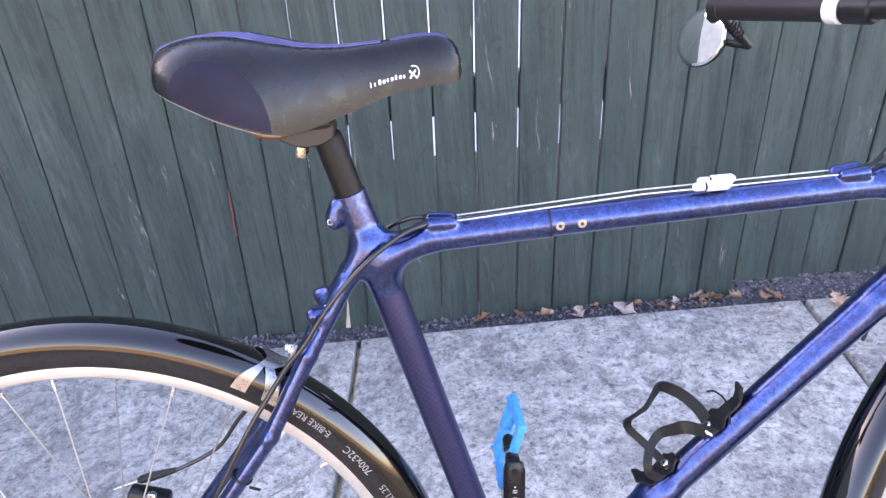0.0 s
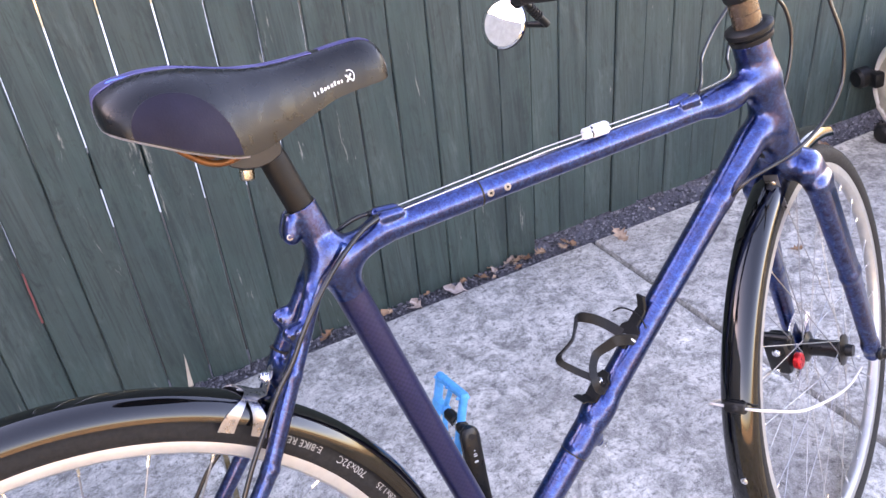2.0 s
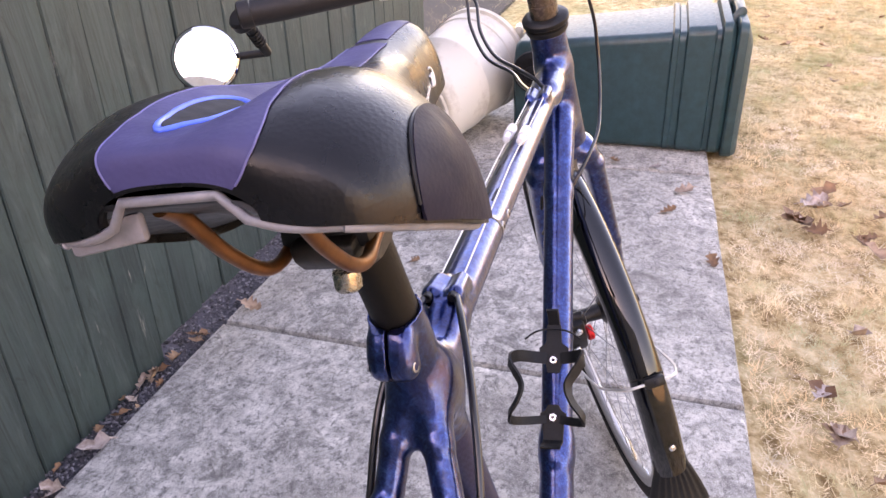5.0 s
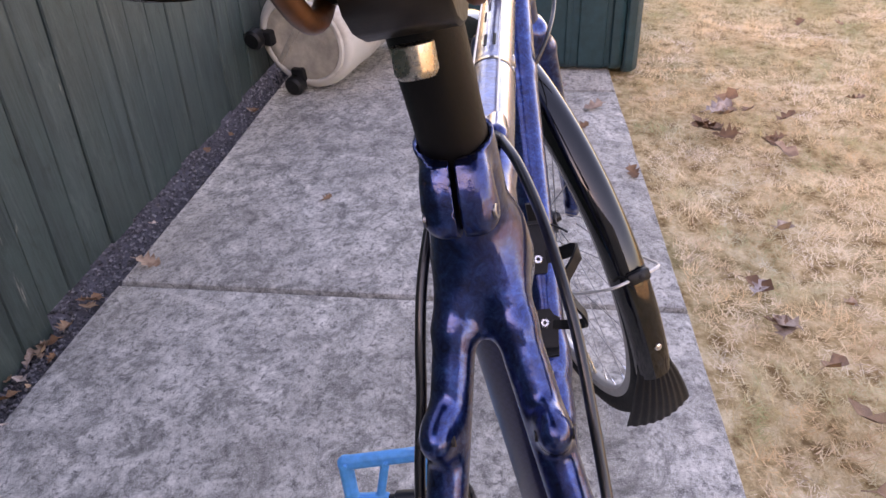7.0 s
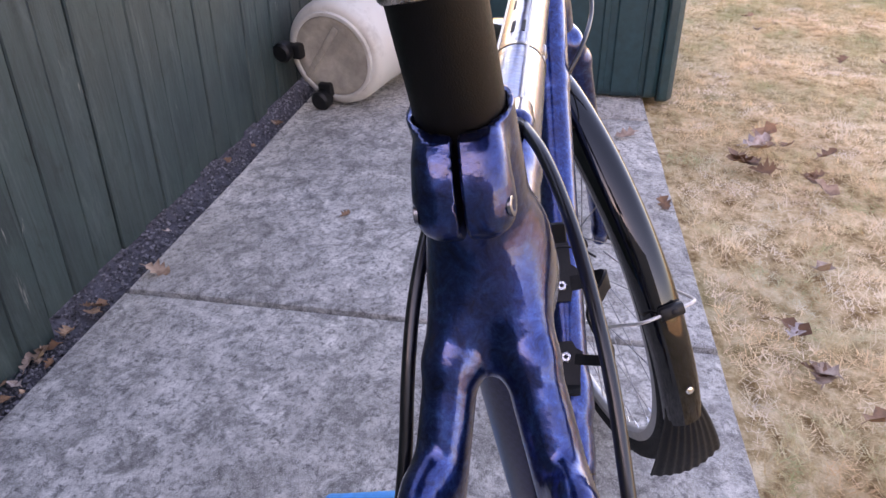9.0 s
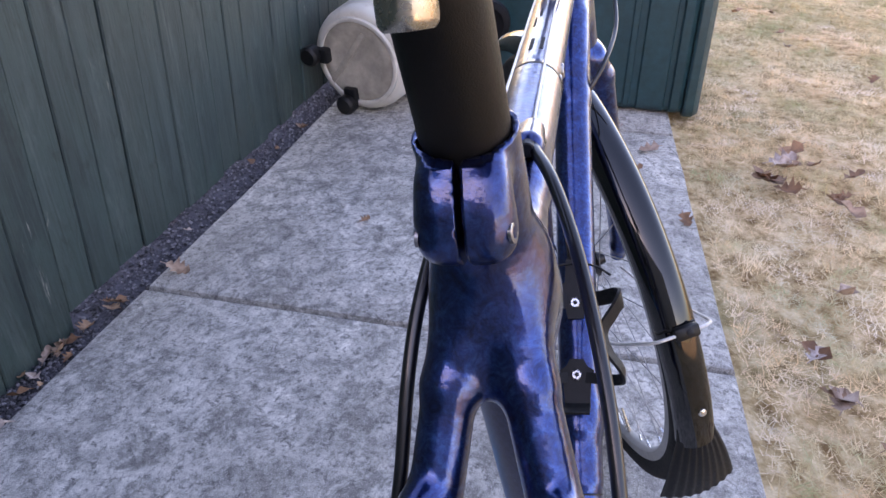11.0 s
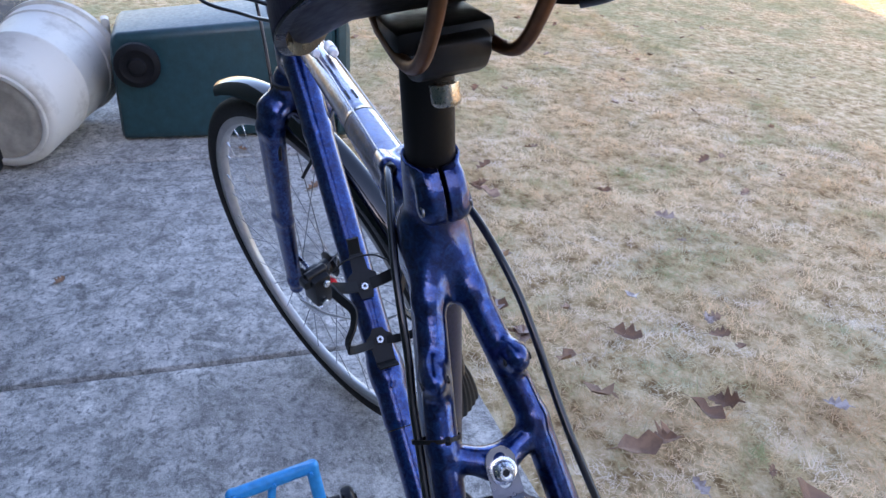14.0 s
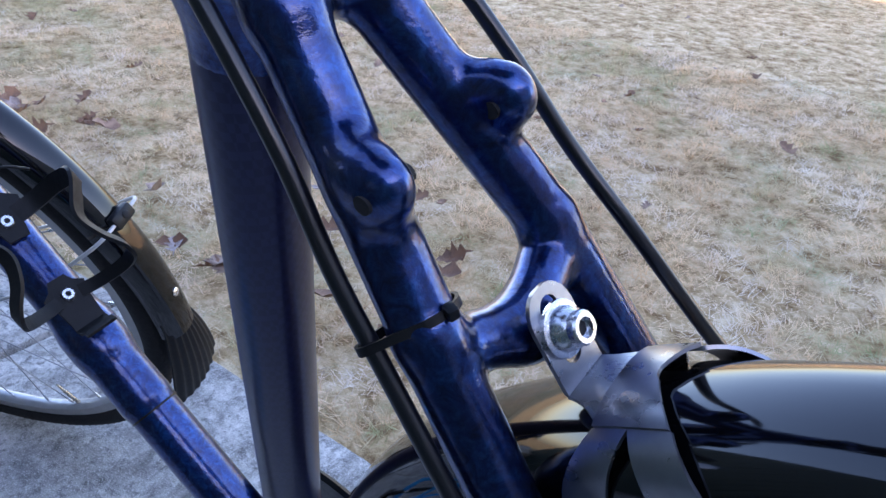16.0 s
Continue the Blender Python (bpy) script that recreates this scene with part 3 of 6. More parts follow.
def build_grass():
    rng = np.random.default_rng(8)
    n = 430000
    x = rng.uniform(-1.2, 6.5, n)
    near = rng.random(n) < 0.7
    y = np.where(near, rng.uniform(-2.6, 0.0, n), rng.uniform(-6.5, 1.5, n))
    edge = np.where(x < 3.3, -0.435 + 0.06 * x, 2.0) - 0.01 - 0.02 * rng.random(n)
    keep = y < edge
    x, y = x[keep], y[keep]
    n = len(x)
    a = rng.uniform(0, 2 * math.pi, n)
    clump = np.zeros(n)
    for k in range(7):
        f, d, q = rng.uniform(22, 75), rng.uniform(0, 6.28), rng.uniform(0, 6.28)
        clump += np.sin(f * (x * math.cos(d) + y * math.sin(d)) + q)
    clump = np.clip(0.5 + clump / 5.0, 0.0, 1.0)
    length = rng.uniform(0.014, 0.034, n) * (0.6 + 1.1 * clump)
    rise = rng.uniform(0.03, 0.5, n) + 0.6 * clump * rng.random(n)
    w = rng.uniform(0.0006, 0.0014, n)
    base = np.stack([x, y, np.full(n, -0.028) + rng.uniform(0, 0.008, n) + 0.012 * clump], 1)
    tip = base + np.stack([np.cos(a) * length * np.cos(rise), np.sin(a) * length * np.cos(rise), length * np.sin(rise)], 1)
    side = np.stack([-np.sin(a) * w, np.cos(a) * w, np.zeros(n)], 1)
    V = np.stack([base - side, base + side, tip], 1).reshape(-1, 3)
    me = bpy.data.meshes.new("grass")
    me.from_pydata(V.tolist(), [], np.arange(3 * n).reshape(-1, 3).tolist())
    me.materials.append(GRASS.m)
    tagged(new("grass", me), "matted dormant straw-coloured grass with some green", "grass", kind="stuff")


def leaf_mesh(seed, lobes=4):
    rng = random.Random(seed)
    half = []
    for i in range(lobes * 2 + 1):
        t = i / (lobes * 2)
        w = (0.42 if i % 2 else 0.17) * math.sin(math.pi * min(t * 0.9 + 0.08, 1)) + 0.015
        half.append((t, w * rng.uniform(0.85, 1.15)))
    curl, twist = rng.uniform(1.0, 2.8), rng.uniform(-1.4, 1.4)
    V, F = [], []
    for t, w in half:
        for s in (-1, 0, 1):
            V.append((t - 0.5, s * w, curl * (0.55 * w * w * abs(s) * 2 + 0.35 * (t - 0.5) ** 2) + twist * s * w * (t - 0.5)))
    for i in range(len(half) - 1):
        F += [(i * 3 + j, i * 3 + 3 + j, i * 3 + 4 + j, i * 3 + 1 + j) for j in (0, 1)]
    V += [(-0.75, 0.012, 0.1), (-0.75, -0.012, 0.1)]
    k = len(V)
    F.append((1, 0, k - 1, k - 2))
    V2 = [(a, b, c - 0.012) for a, b, c in V]
    F2 = [tuple(i + k for i in reversed(f)) for f in F]
    return as_mesh("leaf", (V + V2, F + F2), LEAF, 60)


def build_leaves():
    kinds = [leaf_mesh(s, l) for s, l in ((1, 4), (2, 3), (3, 4), (4, 2))]
    rng = random.Random(12)

    def drop(x, y, z, size, where):
        ob = new("leaf", kinds[rng.randrange(4)])
        ob.matrix_basis = pose(x, y, z, rng.uniform(-22, 22), rng.uniform(-22, 22), rng.uniform(0, 360)) @ Matrix.Scale(size, 4)
        tagged(ob, "dry curled brown oak leaf on " + where, "leaf", "fallen leaves")

    for x, y, s in ((0.611, 0.885, 0.085), (0.50, 0.890, 0.060), (0.40, 0.895, 0.055), (0.34, 0.905, 0.05), (0.83, 0.905, 0.075), (0.90, 0.900, 0.06), (0.97, 0.890, 0.055),
                    (0.70, 0.895, 0.05), (0.24, 0.900, 0.05), (-0.2, 0.9, 0.05), (1.7, 0.92, 0.05), (2.0, 0.9, 0.04)):
        drop(x, y, 0.003, s * 0.75, "the grit strip")
    for _ in range(20):
        x = rng.choice((rng.gauss(0.45, 0.22), rng.gauss(0.95, 0.2), rng.uniform(-1.2, 2.0)))
        drop(x, rng.uniform(0.872, 0.925), 0.002, rng.uniform(0.018, 0.042), "the grit strip")
    for x, y, s in ((1.132, 0.828, 0.055), (1.442, 0.485, 0.030), (1.9, -0.18, 0.05), (2.05, -0.22, 0.06), (1.62, -0.31, 0.05), (2.22, -0.12, 0.045), (2.25, 0.02, 0.04)):
        drop(x, y, 0.008, s, "the concrete path")
    for _ in range(70):
        x = rng.uniform(0.2, 4.6)
        drop(x, rng.uniform(-3.2, outer_edge(min(x, 3.2)) - 0.05), 0.012, rng.uniform(0.024, 0.058), "the straw-brown lawn")
    for x, y, s in ((0.681, -0.806, 0.075), (0.62, -0.62, 0.085), (0.95, -0.78, 0.07), (1.9, -0.55, 0.08), (2.0, -0.62, 0.07), (1.75, -0.72, 0.07), (1.35, -0.62, 0.075),
                    (0.42, -0.85, 0.110), (0.70, -0.87, 0.050), (0.63, -0.68, 0.045), (0.97, -1.01, 0.040), (0.91, -1.00, 0.050), (0.64, -1.09, 0.050), (0.29, -0.79, 0.060), (1.00, -0.54, 0.060), (0.78, -0.61, 0.085), (0.70, -0.86, 0.060), (0.63, -0.68, 0.070), (0.97, -1.02, 0.040), (1.10, -0.87, 0.050), (1.80, -0.70, 0.050), (2.04, -0.60, 0.080), (1.88, -0.55, 0.070), (1.71, -1.11, 0.050), (1.50, -1.21, 0.060), (2.12, -1.02, 0.050), (1.01, -0.54, 0.060), (1.13, -0.52, 0.060), (1.88, -0.55, 0.080), (1.93, -0.52, 0.070), (1.84, -0.58, 0.070), (2.11, -0.64, 0.070), (2.02, -0.68, 0.060), (1.82, -0.71, 0.050), (3.85, -0.66, 0.060), (1.97, -0.78, 0.060), (2.00, -0.59, 0.080), (1.90, -0.52, 0.060), (2.07, -0.62, 0.070), (1.80, -0.69, 0.050), (1.01, -0.53, 0.060), (1.12, -0.52, 0.050), (0.90, -0.60, 0.060)):
        drop(x, y, 0.018, s, "the straw-brown lawn")


def rounded_ring(cx, cz, hx, hz, r, n=5):
    out = []
    for k, (sx, sz) in enumerate(((1, 1), (-1, 1), (-1, -1), (1, -1))):
        for i in range(n + 1):
            t = math.pi / 2 * (k + i / n)
            out.append((cx + sx * (hx - r) + r * math.cos(t), cz + sz * (hz - r) + r * math.sin(t)))
    return out


def loft(rings):
    m = len(rings[0])
    V = [p for r in rings for p in r]
    F = [(r * m + i, r * m + (i + 1) % m, (r + 1) * m + (i + 1) % m, (r + 1) * m + i) for r in range(len(rings) - 1) for i in range(m)]
    F += [tuple(range(m - 1, -1, -1)), tuple(range(len(V) - m, len(V)))]
    return V, F


def build_green_bin():
    b = thing("wheeled_bin", "dark green wheeled rubbish bin lying on its front across the path", "rubbish bin", pose(2.60, 0.0, 0.0, 0, 0, 2))
    rings = []
    for y, grow in ((0.430, -0.03), (0.420, -0.008), (0.40, 0.0), (0.0, 0.018), (-0.12, 0.024), (-0.125, 0.030), (-0.14, 0.030), (-0.145, 0.025), (-0.165, 0.026), (-0.17, 0.034),
                    (-0.255, 0.038), (-0.26, 0.030), (-0.275, 0.031), (-0.28, 0.044), (-0.305, 0.045), (-0.31, 0.041), (-0.32, 0.034)):
        h = 0.185 + grow
        rings.append([(x, y, z) for x, z in rounded_ring(0, h + 0.006, 0.20 + grow, h, 0.032)])
    part("body", loft(rings), BIN_GREEN, b)
    lid = []
    for y, grow in ((-0.323, 0.045), (-0.33, 0.051), (-0.355, 0.048), (-0.375, 0.02)):
        h = 0.185 + grow
        lid.append([(x, y, z) for x, z in rounded_ring(0, h - 0.004, 0.20 + grow, h, 0.032)])
    part("lid", loft(lid), BIN_GREEN, b)
    part("hinge_handle", sweep([(-0.12, -0.31, 0.44), (-0.12, -0.335, 0.475), (0.12, -0.335, 0.475), (0.12, -0.31, 0.44)], 0.017), BIN_GREEN, b)
    part("axle", rod((-0.26, 0.345, 0.285), (0.26, 0.345, 0.285), 0.011), BLACK, b)
    for x in (-0.245, 0.245):
        w = part("wheel", lathe([(0, 0.010), (0.004, 0.026), (0.004, 0.048), (0.0, 0.054), (0.004, 0.066), (0.012, 0.073), (0.038, 0.073), (0.046, 0.066), (0.05, 0.054), (0.05, 0.010)], (x - 0.025, 0.345, 0.285), (x + 0.025, 0.345, 0.285), 28), BIN_WHEEL, b)
        part("hub_cap", lathe([(0, 0.030), (0.008, 0.026), (0.012, 0.012)], (x - 0.026, 0.345, 0.285), (x - 0.046, 0.345, 0.285), 20), BIN_WHEEL, w)
    for x in (-0.15, 0.15):
        part("wheel_bracket", block((0.03, 0.12, 0.06), pose(x, 0.33, 0.31), 0.006), BIN_GREEN, b)


def build_white_bin():
    axis = Vector((0.450, -0.105, 0.046)).normalized()
    b = thing("round_bin", "grubby white round wheeled bin lying on its side", "rubbish bin", Matrix.Translation((2.16, 0.735, 0.180)) @ axis.to_track_quat("Z", "Y").to_matrix().to_4x4())
    prof = [(0, 0.140), (0.0, 0.158), (0.010, 0.170), (0.03, 0.176), (0.22, 0.184), (0.225, 0.188), (0.24, 0.188), (0.245, 0.185), (0.42, 0.194), (0.425, 0.199), (0.47, 0.202), (0.475, 0.196), (0.49, 0.198), (0.495, 0.210), (0.515, 0.210), (0.52, 0.190), (0.50, 0.180)]
    part("body", lathe(prof, (0, 0, 0), (0, 0, 1), 48), BIN_WHITE, b)
    part("base_recess", lathe([(0, 0.142), (0.004, 0.136), (0.006, 0.100), (0.002, 0.092), (0.002, 0.01)], (0, 0, -0.001), (0, 0, -1), 36), BIN_GRIME, b, "grimy recessed base")
    part("base_rim", lathe([(0, 0.150), (0.010, 0.148), (0.012, 0.142), (0.010, 0.136), (0, 0.134)], (0, 0, -0.001), (0, 0, -1), 40), BIN_WHITE, b, "raised rim round the base")
    part("base_rib", block((0.020, 0.250, 0.010), Matrix.Translation((0.045, 0, -0.004)) @ pose(0, 0, 0, 0, 0, 38), 0.003), BIN_GRIME, b, "moulded rib across the base")
    inv = b.matrix_basis.inverted()
    for y, z, in ((0.900, 0.190), (0.785, 0.030)):
        c = inv @ Vector((2.150, y, z))
        part("wheel", rod(c - Vector((0, 0, 0.02)), c + Vector((0, 0, 0.03)), 0.034, edge=0.008), BLACK, b)
        part("wheel_fork", block((0.05, 0.05, 0.04), Matrix.Translation(c + Vector((-c.x * 0.2, -c.y * 0.2, 0.03))), 0.008), BLACK, b)
    h = inv @ Vector((2.64, 0.44, 0.30))
    part("handle", sweep([h + Vector((0, -0.07, -0.03)), h + Vector((0.02, -0.07, 0.02)), h + Vector((0.02, 0.07, 0.02)), h + Vector((0, 0.07, -0.03))], 0.014), BIN_WHITE, b)


build_ground()
build_fence()
build_gap_backing()
build_shade_wall()
build_gravel()
build_green_bin()
build_white_bin()


# ---- bicycle: built in its own upright coordinates, x forward, y to its left, then leaned ----
BIKE = pose(-0.19, -0.180, 0.0, -9.23, 0, 2.4)
STEER = Matrix.Translation((0.955, 0.010, 0.690)) @ pose(0, 0, 0, 0, -15.25, 0) @ pose(0, 0, 0, 0, 0, STEER_DEG)
HEAD = Matrix.Translation((0.9575, 0.0, 0.690)) @ pose(0, 0, 0, 0, -15.25, 0) @ pose(0, 0, 0, 0, 0, STEER_DEG)
AXLE_F = Vector((0.008, 0.010, -0.3790))
WHEEL_F, WHEEL_R = 0.92, 1.03
AXLE_R = Vector((-0.008, 0, 0.366))
BB = Vector((0.4437, 0, 0.28))
TYRE_TEXT = (("E-BIKE READY", 39.0, 0.0098), ("700x32C", 28.6, 0.0112), ("28x1.25", 20.0, 0.0100))


def seat_axis(z, y=0.0):
    return Vector((0.3235 + 0.215 * (0.839 - z), y, z))


bike = thing("bicycle", "violet-blue city bicycle with black mudguards leaning beside the fence", "bicycle", BIKE)


def build_frame():
    tubes = [
        (seat_axis(0.738), seat_axis(0.850), 0.0168, 0.0158, 0.012),
        ((0.340, 0, 0.772), (0.392, 0, 0.787), 0.0170, 0.0152, 0.022),
        ((0.392, 0, 0.787), (0.5085, 0, 0.788), 0.0152, 0.0152, 0.006),
        ((0.520, 0, 0.788), (0.870, 0, 0.789), 0.0142, 0.0145, 0.003),
        ((0.850, 0, 0.789), (0.925, 0, 0.800), 0.0145, 0.0190, 0.020),
        ((0.911, 0, 0.848), (0.955, 0, 0.690), 0.0222, 0.0252, 0.016),
        ((0.905, 0, 0.7265), (0.840, 0, 0.664), 0.0200, 0.0178, 0.024),
        ((0.840, 0, 0.664), (0.610, 0, 0.447), 0.0178, 0.0180, 0.006),
        ((0.618, 0, 0.454), (0.574, 0, 0.412), 0.0184, 0.0192, 0.012),
        ((0.600, 0, 0.412), (0.604, 0, 0.404), 0.0120, 0.0080, 0.010),
        ((0.572, 0, 0.410), (0.4437, 0, 0.288), 0.0178, 0.0180, 0.003),
        ((0.4437, -0.030, 0.28), (0.4437, 0.030, 0.28), 0.0215, 0.0215, 0.015),
        ((0.3105, -0.0066, 0.8310), (0.3105, 0.0066, 0.8310), 0.0070, 0.0070, 0.005),
        ((0.3072, -0.0062, 0.8235), (0.3072, 0.0062, 0.8235), 0.0082, 0.0082, 0.005),
        ((0.3058, -0.0060, 0.8155), (0.3058, 0.0060, 0.8155), 0.0088, 0.0088, 0.005),
        ((0.3300, 0, 0.7760), (0.3130, 0, 0.7560), 0.0090, 0.0055, 0.008),
    ]
    cuts = [
        ("rod", seat_axis(0.790), seat_axis(0.900), 0.0139),
        ("rod", seat_axis(0.8405), seat_axis(0.900), 0.030),
        ("rod", (0.9108, 0, 0.8485), (0.9008, 0, 0.8846), 0.06),
        ("rod", (0.9555, 0, 0.6885), (0.9655, 0, 0.6525), 0.034),
        ("box", (0.296, 0, 0.8240), np.eye(3), (0.024, 0.0010, 0.0215)),
    ]
    for s in (-1, 1):
        tubes += [
            ((0.2515, 0, 0.6745), (0.2590, s * 0.0265, 0.6840), 0.0080, 0.0086, 0.010),
            ((0.334, s * 0.004, 0.790), (0.3085, s * 0.0130 + 0.0015, 0.757), 0.0140, 0.0096, 0.010),
            ((0.3085, s * 0.0130 + 0.0015, 0.757), (0.262, s * 0.0278, 0.690), 0.0093, 0.0091, 0.004),
            ((0.262, s * 0.0278, 0.690), (0.210, s * 0.0385, 0.608), 0.0091, 0.0088, 0.003),
            ((0.210, s * 0.0385, 0.608), (0.005, s * 0.0660, 0.372), 0.0088, 0.0078, 0.004),
            ((0.2765, s * 0.0240 + 0.001, 0.7286), (0.2740, s * 0.0248 + 0.0008, 0.7280), 0.0090 - 0.0004 * (s > 0), 0.0092 - 0.0006 * (s > 0), 0.0082 + 0.0018 * s, 1.22),
            ((0.425, s * 0.030, 0.285), (0.002, s * 0.066, 0.350), 0.0110, 0.0085, 0.010),
            ((0.005, s * 0.066, 0.372), (0.0, s * 0.066, 0.345), 0.009, 0.011, 0.008),
            ((0.397, s * 0.0085, 0.8030), (0.416, s * 0.0082, 0.8018), 0.0064, 0.0052, 0.006),
            ((0.790, s * 0.0085, 0.8040), (0.810, s * 0.0085, 0.8045), 0.0052, 0.0064, 0.006),
        ]
        cuts += [
            ("rod", (0.380, s * 0.0085, 0.8035), (0.398, s * 0.0085, 0.8035), 0.0032),
            ("rod", (0.808, s * 0.0085, 0.8048), (0.830, s * 0.0085, 0.8048), 0.0032),
        ]
    body = part("frame", blended(tubes, cuts, 0.0015), PAINT, bike, "violet-blue pearl painted lugged frame", 180)
    seat = sweep([seat_axis(0.285 + (0.742 - 0.285) * i / 12) for i in range(13)], [(0.0166 * math.cos(a), 0.0166 * math.sin(a)) for a in (2 * math.pi * i / 32 for i in range(32))])
    part("seat_tube", seat, CARBON, body, "violet carbon-weave seat tube")
    part("tube_joint", lathe([(0, 0.0140), (0.0, 0.01545), (0.0022, 0.01545), (0.0022, 0.0140)], (0.5080, 0, 0.788), (0.53, 0, 0.788), 32), BLACK, body, "dark joint line round the tube")
    d = Vector((0.728, 0, 0.686))
    part("tube_joint", lathe([(0, 0.0178), (0.0, 0.0187), (0.0014, 0.0187), (0.0014, 0.0178)], Vector((0.5665, 0, 0.4055)) - d * 0.002, Vector((0.62, 0, 0.456)), 32), BLACK, body, "dark joint line round the tube")
    for x in (0.518, 0.539):
        c = Vector((x, -0.0130, 0.7875))
        bolt = part("bolt", lathe([(0, 0.0044), (0.0012, 0.0044), (0.0018, 0.0037)], c, c - Vector((0, 0.1, 0)), 18), BRUSHED, body, "small steel bolt head")
        part("socket", rod(c - Vector((0, 0.0008, 0)), c - Vector((0, 0.0021, 0)), 0.0018, sides=6), HOLE_SHADE_AND_PRINT, bolt)
    for x, y in ((0.548, 0.0030), (0.548, -0.0030), (0.600, 0.0045), (0.622, 0.0020)):
        part("print_bar", block((0.022, 0.0022, 0.0006), Matrix.Translation((x, y, 0.8023 - 8.0 * y * y * 4.3)), 0.0), HOLE_SHADE_AND_PRINT, body)

    def skin(a, d):
        """Where the painted surface is met, coming from outside along d to a."""
        a, d = np.array(a, float), np.array(d, float) / np.linalg.norm(d)
        hs = np.linspace(0.03, 0.0, 400)
        f = field(a + hs[:, None] * d, tubes, ())
        k = int(np.argmax(f < 0))
        return Vector(a + hs[k] * d), Vector(d)

    for s in (-1, 1):
        c, d = skin((0.3040, s * 0.0040, 0.8165), (-0.15, s, 0.1))
        mid = Vector((0.2728, s * 0.0256 + 0.001, 0.7275))
        ends = []
        for e in (-1, 1):
            hs = np.linspace(0.0, 0.014, 200)
            f = field(np.array(mid) + hs[:, None] * np.array((0, e, 0)), tubes, ())
            ends.append(mid + Vector((0, e * (hs[int(np.argmax(f > 0))] + 0.0003), 0)))
        # No hole is cut: a near-black plug paints the bore's inner shade.
        part("boss_bore", rod(*ends, 0.0024, sides=22), HOLE_SHADE_AND_PRINT, body)
        part("clamp_bolt", lathe([(-0.001, 0.0031), (0.0, 0.0031), (0.0002, 0.0027), (0.0002, 0.0019), (-0.0012, 0.0017), (-0.0012, 0.0003)], c, c + d, 20), BRUSHED, body, "steel seat clamp bolt")
    c = Vector((0.606, -0.004, 0.402))
    part("rivet", lathe([(0, 0.003), (0.001, 0.003), (0.0016, 0.002)], c + Vector((0.003, -0.006, -0.002)), c + Vector((0.02, -0.04, -0.01)), 12), STEEL, body)


